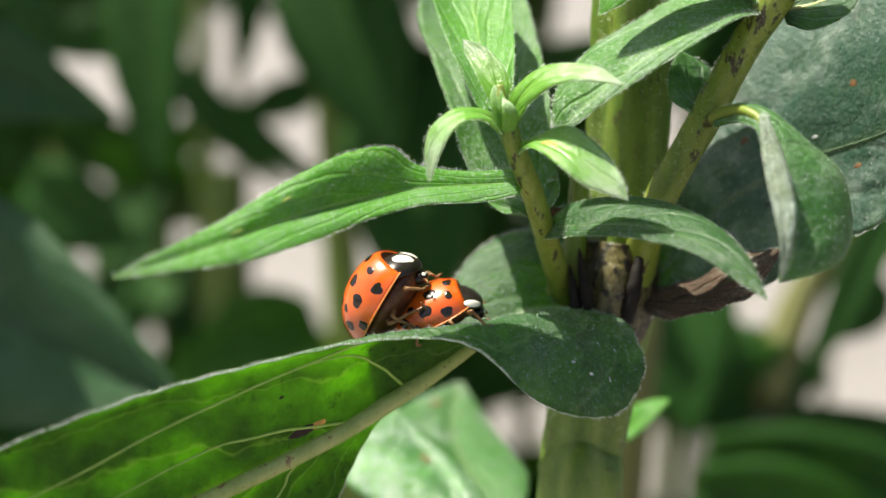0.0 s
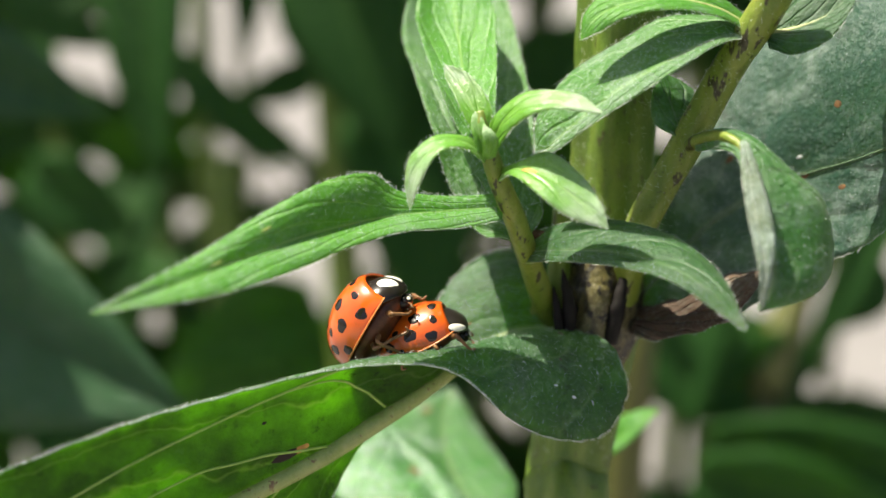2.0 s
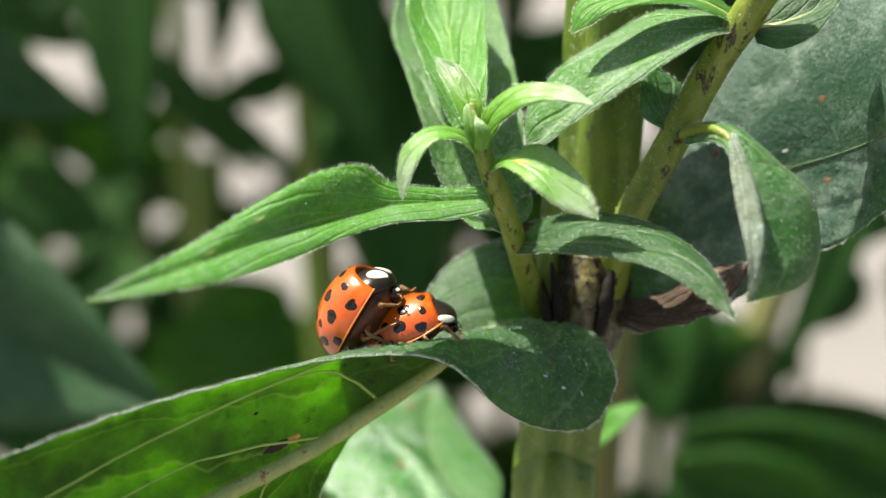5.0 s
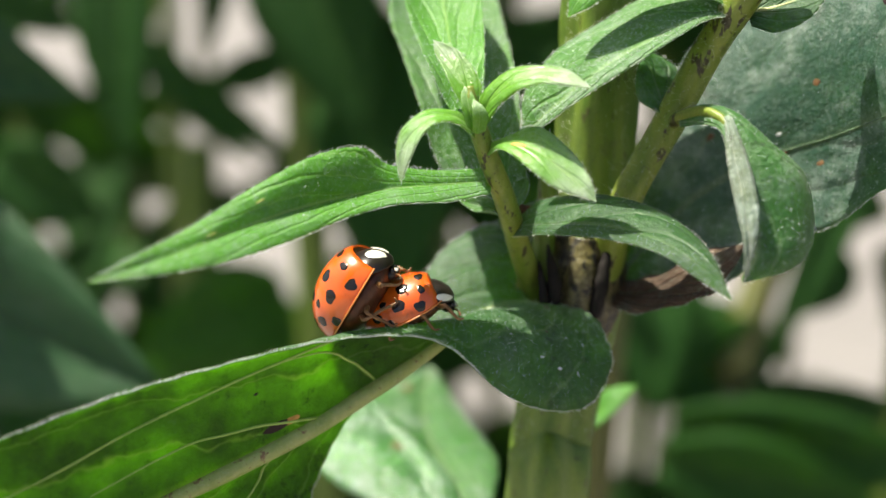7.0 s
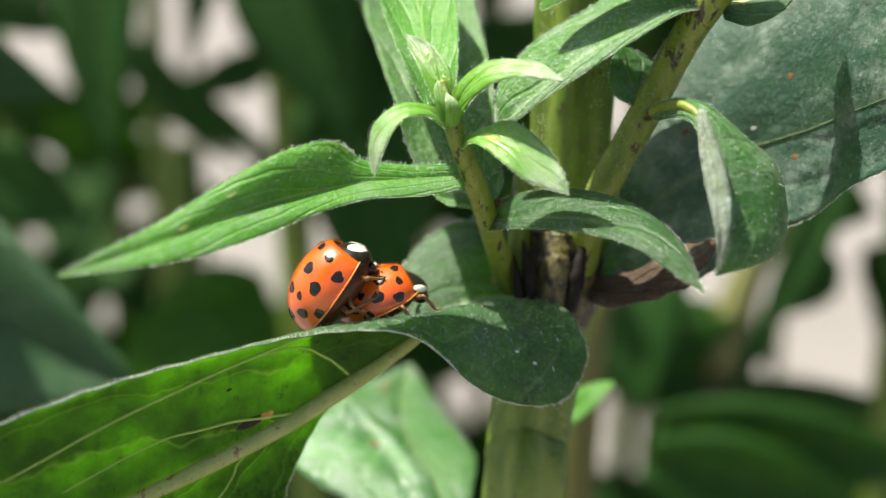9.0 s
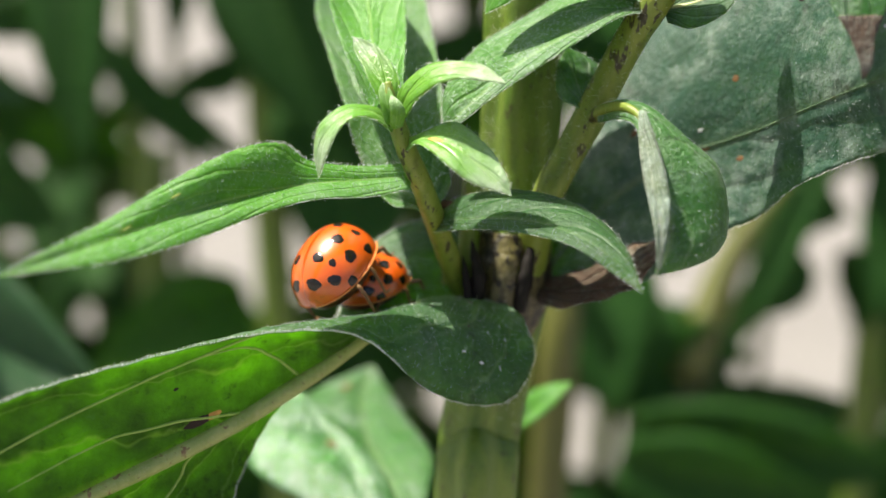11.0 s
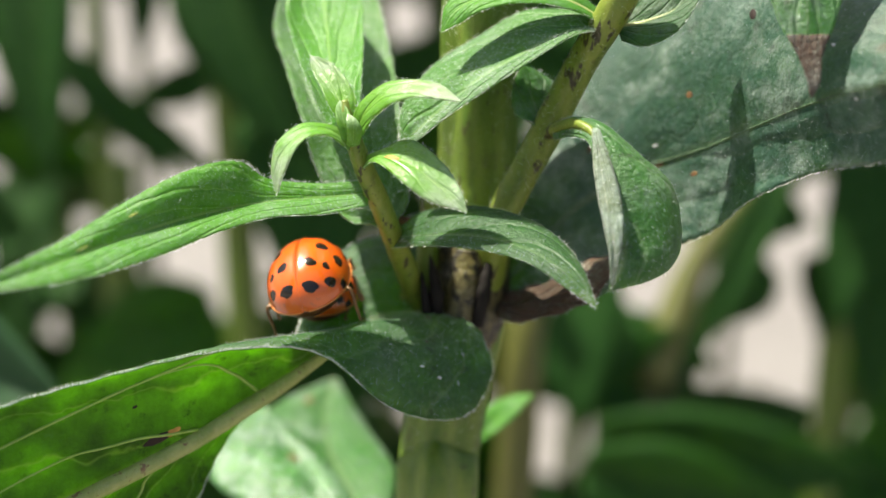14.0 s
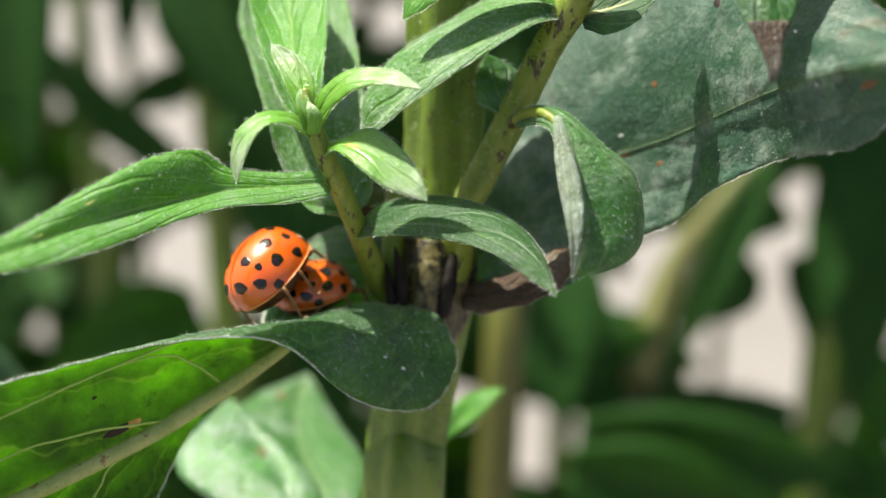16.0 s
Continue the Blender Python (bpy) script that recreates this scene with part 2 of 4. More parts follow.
# ---- builders ----
def link_mesh(name, verts, faces, mats, parent=None, label="", uvs=None, slots=None, smooth=True):
    me = bpy.data.meshes.new(name)
    me.from_pydata([tuple(v) for v in verts], [], faces)
    for mat in mats:
        me.materials.append(mat)
    if slots is not None:
        me.polygons.foreach_set("material_index", slots)
    me.polygons.foreach_set("use_smooth", [smooth] * len(me.polygons))
    if uvs is not None:
        lay = me.uv_layers.new(name="UVMap")
        loops = np.empty(len(me.loops), dtype=np.int32)
        me.loops.foreach_get("vertex_index", loops)
        lay.data.foreach_set("uv", np.asarray(uvs, dtype=np.float32)[loops].ravel())
    me.update()
    ob = new(name, me)
    if parent is not None:
        ob.parent = parent
    if label:
        tagged(ob, label)
    return ob


def spline(points, n):
    """n places along a smooth curve through the points (mm in, metres out)."""
    p = np.array(points, dtype=float) / 1000.0
    p = np.vstack([2 * p[0] - p[1], p, 2 * p[-1] - p[-2]])
    k = len(p) - 3
    out = []
    for s in np.linspace(0, k, n):
        i = min(int(s), k - 1)
        f = s - i
        a, b, c, d = p[i:i + 4]
        out.append(0.5 * (2 * b + (c - a) * f + (2 * a - 5 * b + 4 * c - d) * f * f + (3 * b - a - 3 * c + d) * f ** 3))
    return np.array(out)


def values(row, n):
    row = np.array(row, dtype=float)
    return np.interp(np.linspace(0, 1, n), np.linspace(0, 1, len(row)), row)


def unit(a):
    return a / np.maximum(np.linalg.norm(a, axis=-1, keepdims=True), 1e-12)


def tube(name, path, radii, mat, parent, label="", n=24, around=14, square=0.0, rough=0.03, seed=0):
    """A stalk along a curve; radii in mm; square: how ridged its section is."""
    c = spline(path, n)
    r = values(radii, n) / 1000.0
    tan = unit(np.gradient(c, axis=0))
    side = np.array([1.0, 0.0, 0.0]) if abs(tan[0][0]) < 0.8 else np.array([0.0, 0.0, 1.0])
    verts, faces = [], []
    for i in range(n):
        side = unit(side - tan[i] * np.dot(side, tan[i]))
        up = np.cross(tan[i], side)
        for j in range(around):
            a = 2 * math.pi * j / around
            k = 1 + square * math.cos(4 * a + 0.6) + rough * noise.noise(Vector((math.cos(a) * 2 + seed, math.sin(a) * 2, i * 0.55)))
            verts.append(c[i] + r[i] * k * (math.cos(a) * side + math.sin(a) * up))
    for i in range(n - 1):
        for j in range(around):
            k = (j + 1) % around
            faces.append((i * around + j, i * around + k, (i + 1) * around + k, (i + 1) * around + j))
    for i, rev in ((0, True), (n - 1, False)):
        verts.append(c[i])
        for j in range(around):
            k = (j + 1) % around
            t = (i * around + j, i * around + k, len(verts) - 1)
            faces.append(t[::-1] if rev else t)
    return link_mesh(name, verts, faces, [mat], parent, label)


def fuzz(name, roots, ways, length, width, parent, label, seed=1):
    """Fine hairs, joined: a bent three-sided spike at each root."""
    rng = random.Random(seed)
    verts, faces = [], []
    for p, w in zip(roots, ways):
        w = unit(np.array(w) + np.array([rng.gauss(0, 0.35) for _ in range(3)]))
        s = unit(np.cross(w, np.array([rng.gauss(0, 1) for _ in range(3)])))
        q = np.cross(w, s)
        ln = length * rng.uniform(0.5, 1.3) / 1000.0
        b = len(verts)
        bend = unit(w + 0.8 * s) * ln
        for k in range(3):
            a = 2.094 * k
            verts.append(p + (math.cos(a) * s + math.sin(a) * q) * width / 1000.0)
        for k in range(3):
            a = 2.094 * k
            verts.append(p + w * ln * 0.55 + (math.cos(a) * s + math.sin(a) * q) * width / 1600.0)
        verts.append(p + w * ln * 0.55 + bend * 0.45)
        for k in range(3):
            n = (k + 1) % 3
            faces.append((b + k, b + n, b + 3 + n, b + 3 + k))
            faces.append((b + 3 + k, b + 3 + n, b + 6))
    ob = link_mesh(name, verts, faces, [HAIR], parent, label)
    return tagged(ob, kind="stuff")


def leaf(parent, mid, left, right, mats, label, bulge=(0.06, 0.06), hint=(0, 0, 1), n=44, across=9, thick=0.16,
         rib=0.28, rib_mat=None, rib_run=(1, 0.75, 0.45, 0.2), crest=None, side_veins=(), flecks=(), nap=0, nap_u=(0.02, 0.98), ripple=0.12, fringe=0, quilt=0.05, veins=4.0, seed=0, name="leaf", hair=0.24, rib_under=True, bare=1.0):
    """A leaf with a real thickness between its edges, a raised rib under it and a fringe of hairs."""
    M, L, R = spline(mid, n), spline(left, n), spline(right, n)
    C = spline(crest, n) if crest else None
    tan = unit(np.gradient(M, axis=0))
    N = unit(np.cross(R - L + 1e-9, tan))
    hint = np.array(hint, dtype=float)
    for _ in range(3):
        N[1:-1] = unit(N[:-2] + 2 * N[1:-1] + N[2:])
    N[0], N[-1] = N[1], N[-2]
    sign = 1.0 if np.sum(N @ hint) > 0 else -1.0
    N = N * sign
    cols = 2 * across + 1
    top = np.zeros((n, cols, 3))
    uv = np.zeros((n, cols, 2))
    for i in range(n):
        u = i / (n - 1)
        for j in range(cols):
            v = (j - across) / across
            e, b = (L[i], bulge[0]) if v < 0 else (R[i], bulge[1])
            a = abs(v)
            w = np.linalg.norm(e - M[i])
            p = M[i] + (e - M[i]) * a + N[i] * b * w * 4 * a * (1 - a)
            if crest and v < 0:
                near, far = np.linalg.norm(C[i] - M[i]), np.linalg.norm(e - C[i])
                k = min(0.85, max(0.4, near / max(near + far, 1e-9)))
                p = M[i] * (a - k) * (a - 1) / k + C[i] * a * (a - 1) / (k * (k - 1)) + e * a * (a - k) / (1 - k)
            wave = noise.noise(Vector((u * 7 + seed * 3.1, v * 1.2, seed))) * ripple * a * a
            run = (u * veins - 0.75 * veins * a ** 0.8 + 0.45 * noise.noise(Vector((u * 9, v * 3, seed)))) % 1.0
            puff = quilt * math.sin(math.pi * run) * min(1.0, 4 * a) * (1.15 - a)
            p = p + N[i] * min(1.0, w * 400) * (wave + puff) / 1000.0
            p = p + unit(e - M[i]) * a * 0.05 * math.sin(u * 190 + 5 * v + seed) * min(1.0, w * 300) / 1000.0
            top[i, j] = p
            uv[i, j] = (u, 0.5 + 0.5 * v)
    tu = np.gradient(top, axis=0)
    tv = np.gradient(top, axis=1)
    nn = np.cross(tv, tu) * sign
    nn = unit(nn)
    edge = np.ones((n, cols))
    edge[:, 0] = edge[:, -1] = 0.35
    edge[0, :] = edge[-1, :] = 0.35
    low = top - nn * (thick / 1000.0) * edge[:, :, None]
    size = n * cols
    verts = np.vstack([top.reshape(-1, 3), low.reshape(-1, 3)])
    uvs = np.vstack([uv.reshape(-1, 2)] * 2)
    faces, slots = [], []

    def quad(a, b, c, d, slot, flip):
        q = (a, b, c, d)
        faces.append(q[::-1] if flip else q)
        slots.append(slot)

    up = sign < 0
    for i in range(n - 1):
        for j in range(cols - 1):
            a = i * cols + j
            quad(a, a + 1, a + cols + 1, a + cols, 0, up)
            quad(size + a, size + a + 1, size + a + cols + 1, size + a + cols, 1, not up)
        for j, f in ((0, up), (cols - 1, not up)):
            a = i * cols + j
            quad(a, a + cols, size + a + cols, size + a, 0, f)
    for j in range(cols - 1):
        for i, f in ((0, not up), (n - 1, up)):
            a = i * cols + j
            quad(a, a + 1, size + a + 1, size + a, 0, f)
    ob = link_mesh(name, verts, faces, list(mats), parent, label, uvs, slots)
    if rib:
        k = max(6, n // 2)
        off = -thick * 0.6 if rib_under else 0.02
        pts = (top[:, across] + nn[:, across] * off / 1000.0)[:: max(1, n // k)] * 1000.0
        tube("midrib", pts[: int(len(pts) * 0.93)], [rib * k for k in rib_run], rib_mat or RIB, ob, "", n=26, around=8)
    for u0, v0, du, dv, mat, under in flecks:
        sheet, sgn = (low, -1.0) if under else (top, 1.0)
        vs, fs, seg = [], [], 11
        for r in (0.0, 0.55, 1.0):
            for q in range(seg if r else 1):
                t = 2 * math.pi * q / seg
                k = r * (1 + 0.3 * noise.noise(Vector((math.cos(t) * 1.7 + u0 * 50, math.sin(t) * 1.7, v0 * 30))))
                u, v = min(0.995, max(0.005, u0 + du * k * math.cos(t))), min(0.97, max(-0.97, v0 + dv * k * math.sin(t)))
                i, j = u * (n - 1), (v + 1) * across
                a, b = int(min(i, n - 2)), int(min(j, cols - 2))
                f, g = i - a, j - b
                p = (sheet[a, b] * (1 - f) + sheet[a + 1, b] * f) * (1 - g) + (sheet[a, b + 1] * (1 - f) + sheet[a + 1, b + 1] * f) * g
                vs.append(p + nn[a, b] * sgn * (0.03 if r < 1 else 0.008) / 1000.0)
        for q in range(seg):
            e = (q + 1) % seg
            fs.append((0, 1 + q, 1 + e))
            fs.append((1 + q, 1 + seg + q, 1 + seg + e, 1 + e))
        link_mesh("fleck", vs, fs, [mat], ob)
    for route in side_veins:
        pts = []
        for u, v in zip(values([q[0] for q in route], 14), values([q[1] for q in route], 14)):
            i, j = u * (n - 1), (v + 1) * across
            a, b = int(min(i, n - 2)), int(min(j, cols - 2))
            f, g = i - a, j - b
            pts.append(1000 * ((low[a, b] * (1 - f) + low[a + 1, b] * f) * (1 - g) + (low[a, b + 1] * (1 - f) + low[a + 1, b + 1] * f) * g))
        tube("side_vein", pts, [0.11, 0.10, 0.08, 0.04], VEIN, ob, "", n=30, around=6)
    if nap:
        rng = random.Random(seed + 9)
        roots, ways = [], []
        for _ in range(nap):
            i, j, f, g = rng.randrange(int(nap_u[0] * n), int(nap_u[1] * n) - 1), rng.randrange(cols - 1), rng.random(), rng.random()
            roots.append((top[i, j] * (1 - f) + top[i + 1, j] * f) * (1 - g) + (top[i, j + 1] * (1 - f) + top[i + 1, j + 1] * f) * g)
            ways.append(nn[i, j] + 0.7 * tan[i])
        fuzz("leaf_down", roots, ways, 0.25, 0.009, ob, "fine white down on the leaf", seed + 1)
    if fringe:
        rng = random.Random(seed + 5)
        roots, ways = [], []
        for _ in range(fringe):
            i = rng.randrange(1, n - 1)
            if rng.random() > (bare if i < 0.36 * n else 1.0):
                continue
            j = rng.choice((0, cols - 1))
            f = rng.random()
            p = top[i, j] * (1 - f) + top[i + 1 if i + 1 < n else i, j] * f
            roots.append(p)
            ways.append(unit(top[i, j] - M[i]) + 0.6 * nn[i, j])
        fuzz("leaf_hairs", roots, ways, hair, 0.010, ob, "short white hairs along the margin", seed)
    return ob


def blade(parent, base, way, length, width, normal, mats, label, droop=0.3, fold=0.15, seed=0, n=18, across=4, **more):
    """A lance-shaped leaf from its base, way, length and width (mm)."""
    b, w, nrm = np.array(base, float), unit(np.array(way, float)), unit(np.array(normal, float))
    side = unit(np.cross(w, nrm))
    nrm = np.cross(side, w)
    mid, left, right = [], [], []
    for s in np.linspace(0, 1, 7):
        c = b + w * length * s * (1 - 0.15 * droop * s) - nrm * length * droop * s * s
        h = 0.5 * width * (math.sin(math.pi * min(1.0, s * 0.92 + 0.08) ** 0.8) if s < 1 else 0.0) + 0.02
        mid.append(c)
        left.append(c - side * h + nrm * h * fold)
        right.append(c + side * h + nrm * h * fold)
    return leaf(parent, mid, left, right, mats, label, hint=nrm, seed=seed, n=n, across=across, **more)


def thing(name, label, category, group="", place=(0, 0, 0)):
    ob = new(name)
    ob.empty_display_size = 0.005
    ob.location = place
    return tagged(ob, label, category, group)


# ---- ground ----
def build_ground():
    n = 24
    xs = [math.copysign(abs(a) ** 2.2 * 60.0, a) for a in np.linspace(-1, 1, n)]
    verts = [(x, y, 0.004 * noise.noise(Vector((x * 3, y * 3, 0)))) for y in xs for x in xs]
    faces = [(j * n + i, j * n + i + 1, (j + 1) * n + i + 1, (j + 1) * n + i) for j in range(n - 1) for i in range(n - 1)]
    ob = link_mesh("ground", verts, faces, [GROUND])
    tagged(ob, "pale sunlit ground behind the plants", "ground", kind="structure")


build_ground()


# ---- the plant that carries the ladybirds ----
plant = thing("garden_plant", "downy green garden plant with opposite lance-shaped leaves", "plant", place=(0.012, 0.105, 0.0))
plant_inverse = Matrix.Translation(-plant.location)


def settle(parent):
    """Keep the parts where they were built, in the world."""
    for o in parent.children:
        o.matrix_parent_inverse = Matrix.Translation(-parent.location)


tube("main_stem", [(9, 108, 0), (8.6, 104, 120), (8.8, 101, 210), (9.15, 80.48, 259.03), (9.45, 80.59, 265.69), (10.56, 81.13, 271.98), (11.18, 81.57, 275.81), (11.67, 82.18, 280.32), (12.01, 82.78, 284.78), (12.17, 82.86, 289.26), (12.31, 82.92, 293.63), (12.44, 82.96, 299.99), (12.56, 82.94, 306.12)],
     [3.4, 3.0, 2.8, 2.5, 2.45, 2.4, 2.6, 2.45, 2.35, 2.4, 2.45, 2.4, 2.3], STEM, plant, "thick ridged yellow-green stem", n=90, around=40, square=0.16, rough=0.05)
tube("node_collar", [(10.43, 80.55, 273.77), (10.86, 80.57, 275.91), (11.18, 80.68, 278.01), (11.42, 81.12, 280.20)], [2.35, 2.75, 2.7, 2.35], NODE, plant, "dark brown stem node", n=40, around=48, square=0.13, rough=0.07)
tube("side_shoot", [(8.23, 80.13, 276.24), (7.50, 79.09, 278.25), (6.68, 77.63, 280.68), (5.99, 75.62, 282.95), (5.17, 74.26, 285.33), (4.36, 73.52, 287.32), (3.79, 73.12, 289.05), (3.38, 73.08, 290.53), (3.25, 73.31, 291.47)],
     [0.85, 0.8, 0.72, 0.68, 0.66, 0.62, 0.52, 0.38, 0.2], SHOOT, plant, "slender green side shoot with brown specks", n=44, around=18, square=0.04)
tube("branch", [(12.54, 80.57, 275.91), (12.78, 79.48, 279.84), (13.37, 77.34, 283.65), (14.64, 77.29, 286.32), (15.89, 77.18, 288.79), (17.05, 76.80, 291.41), (18.14, 76.27, 293.81), (19.38, 75.51, 296.15), (20.98, 74.12, 299.68)],
     [1.2, 1.1, 0.98, 0.95, 1.0, 0.95, 0.95, 1.0, 0.9], SHOOT, plant, "yellow-green branch with black specks", n=60, around=20, square=0.04)
tube("thin_stalk", [(8.36, 80.43, 275.37), (8.48, 80.19, 278.53), (8.65, 80.41, 281.50), (8.81, 80.81, 285.15)], [0.85, 0.8, 0.7, 0.6], STEM, plant, "thin green stalk beside the stem", n=24, around=12)

# dark raised streaks along the furrows of the node, small scars on the stem, a scar where the arched leaf joins
tube("dark_streak", [(8.66, 78.8, 280.39), (8.84, 78.24, 279.42), (9.04, 77.8, 278.05), (9.01, 77.69, 276.36)], [0.05, 0.30, 0.48, 0.40], STREAK, plant, "black streak along the node", n=24, around=12, rough=0.35, seed=2)
tube("dark_streak", [(8.05, 78.24, 279.42), (8.24, 77.75, 278.25), (8.4, 77.47, 276.73)], [0.05, 0.26, 0.32], STREAK, plant, "black streak along the node", n=20, around=12, rough=0.35, seed=3)
tube("dark_streak", [(12.7, 78.93, 280.92), (12.45, 78.39, 279.57), (12.09, 77.95, 277.82), (11.73, 77.95, 275.75)], [0.05, 0.34, 0.52, 0.45], STREAK, plant, "black streak along the node", n=24, around=12, rough=0.35, seed=4)
tube("dark_streak", [(8.6, 79.72, 268.81), (8.89, 79.45, 268.12), (8.83, 79.42, 267.2)], [0.10, 0.24, 0.06], DARK, plant, "small brown scar", n=14, around=8, rough=0.25, seed=5)
tube("dark_streak", [(10.57, 80.35, 268.45), (10.72, 80.23, 267.97), (10.67, 80.27, 267.3)], [0.08, 0.16, 0.05], DARK, plant, "small brown scar", n=12, around=8, rough=0.25, seed=6)
tube("leaf_scar", [(5.97, 77.02, 284.0), (6.55, 76.64, 283.3), (7.38, 76.6, 283.16), (7.89, 76.85, 283.32)], [0.12, 0.38, 0.34, 0.12], RUST, plant, "brown scar where the leaf joins", n=18, around=10, rough=0.2, seed=7)

OLD = (OLD_TOP, OLD_UNDER)
GREY = (GREY_TOP, OLD_UNDER)
YNG = (YOUNG, YOUNG)
BUDS = (BUD, BUD)

# the leaf on which the ladybirds sit: clasping base with a rolled-over lobe, then a long blade that shows its lit underside
leaf(plant,
     [(9.81, 79.58, 276.09), (7.36, 79.03, 276.37), (5.29, 78.20, 276.36), (3.45, 77.24, 275.79), (1.81, 76.19, 274.89), (-0.32, 75.24, 273.57), (-2.38, 74.33, 272.41), (-6.29, 72.03, 270.62), (-11.07, 69.17, 269.06), (-14.64, 66.88, 268.14), (-19.66, 63.65, 266.75), (-27.38, 59.37, 265.29), (-34.81, 54.84, 263.65)],
     [(11.85, 75.86, 276.03), (12.40, 74.27, 273.80), (10.80, 72.71, 271.70), (8.03, 71.89, 271.70), (5.27, 71.59, 273.00), (2.18, 70.72, 276.10), (-0.95, 70.62, 276.93), (-6.15, 70.05, 276.74), (-11.89, 67.80, 275.98), (-17.19, 65.52, 275.09), (-23.76, 62.60, 273.29), (-30.82, 58.72, 270.97), (-34.81, 54.84, 263.65)],
     [(9.78, 82.90, 277.01), (8.30, 83.94, 279.11), (5.80, 84.24, 280.30), (2.97, 83.14, 279.62), (0.82, 81.02, 277.72), (-0.33, 79.21, 274.59), (-1.80, 78.06, 272.08), (-4.62, 75.36, 269.07), (-6.35, 73.03, 266.35), (-7.66, 70.42, 264.15), (-14.07, 65.74, 261.92), (-24.03, 61.47, 261.33), (-34.81, 54.84, 263.65)],
     OLD, "long green leaf with hairy pale margin and lit underside", bulge=(0.0, 0.06), n=130, across=16, rib=0.60, rib_mat=DRY_RIB, rib_run=(0.02, 0.05, 0.4, 0.85, 1.0, 1.0, 0.9, 0.6, 0.3),
     crest=[(10.83, 77.58, 276.32), (10.11, 76.13, 276.32), (8.22, 74.96, 276.57), (5.02, 74.06, 277.11), (2.40, 72.85, 277.20), (0.20, 71.83, 277.24), (-2.29, 71.39, 277.13), (-6.05, 70.50, 276.87), (-11.64, 68.23, 276.03), (-16.91, 65.94, 275.13), (-23.47, 62.83, 273.38), (-30.44, 59.17, 271.13), (-34.81, 54.84, 263.65)],
     side_veins=[[(0.46, -0.80), (0.54, -0.66), (0.62, -0.54), (0.72, -0.42), (0.82, -0.33), (0.95, -0.25)], [(0.50, -0.05), (0.515, -0.22), (0.54, -0.36), (0.58, -0.50), (0.62, -0.54)], [(0.58, -0.04), (0.64, -0.15), (0.70, -0.20), (0.80, -0.16)], [(0.60, 0.05), (0.68, 0.45), (0.8, 0.6)]],
     flecks=[(0.608, -0.10, 0.008, 0.020, OCHRE, True), (0.620, -0.10, 0.014, 0.024, DARK, True), (0.64, -0.34, 0.002, 0.012, DARK, True), (0.515, -0.62, 0.003, 0.025, DARK, True), (0.505, 0.03, 0.008, 0.05, DARK, True),
             (0.20, -0.80, 0.0030, 0.0090, WHITE, False), (0.16, -0.62, 0.0025, 0.0067, WHITE, False), (0.14, -0.5, 0.0020, 0.0054, WHITE, False), (0.25, -0.6, 0.0020, 0.0054, WHITE, False), (0.11, 0.2, 0.010, 0.06, YELLOW, False), (0.09, -0.1, 0.010, 0.05, YELLOW, False), (0.13, -0.72, 0.0022, 0.012, WHITE, False), (0.17, -0.84, 0.0016, 0.016, WHITE, False), (0.10, -0.66, 0.0014, 0.014, WHITE, False), (0.22, -0.74, 0.0030, 0.006, WHITE, False), (0.07, -0.80, 0.0016, 0.012, WHITE, False), (0.19, -0.55, 0.0018, 0.010, TAN, False), (0.12, -0.30, 0.006, 0.03, TAN, False)],
     nap=3400, nap_u=(0.0, 0.55), fringe=6500, bare=0.3, seed=3, ripple=0.2, quilt=0.16, hair=0.27)

# leaf pointing away from the shoot over the ladybirds
leaf(plant,
     [(4.73, 74.32, 285.59), (1.87, 73.88, 285.47), (-1.45, 72.84, 285.44), (-4.33, 71.35, 285.24), (-7.06, 69.42, 284.93), (-9.62, 67.24, 284.47), (-12.02, 65.05, 283.96), (-14.55, 62.89, 283.57), (-16.66, 61.56, 283.16)],
     [(4.42, 74.69, 286.34), (1.72, 74.48, 286.2), (-1.4, 73.88, 286.65), (-3.09, 73.05, 287.84), (-5.59, 71.46, 287.78), (-8.87, 69.11, 286.5), (-12.05, 66.29, 284.9), (-14.59, 63.16, 284.07), (-16.66, 61.56, 283.16)],
     [(4.53, 73.55, 284.96), (2.01, 72.66, 284.70), (-1.10, 71.44, 284.79), (-3.93, 69.71, 284.45), (-6.62, 67.68, 283.76), (-9.13, 65.53, 283.38), (-11.55, 63.83, 283.21), (-14.32, 62.39, 283.20), (-16.66, 61.56, 283.16)],
     YNG, "lance-shaped green leaf with white down and small yellow flecks", bulge=(0.10, 0.08), n=72, across=11, rib=0, nap=900, fringe=700, seed=7, flecks=[(0.60, -0.45, 0.011, 0.045, YELLOW, False), (0.70, -0.15, 0.016, 0.05, YELLOW, False), (0.47, 0.3, 0.0030, 0.0180, WHITE, False)], ripple=0.15, quilt=0.06, veins=6)

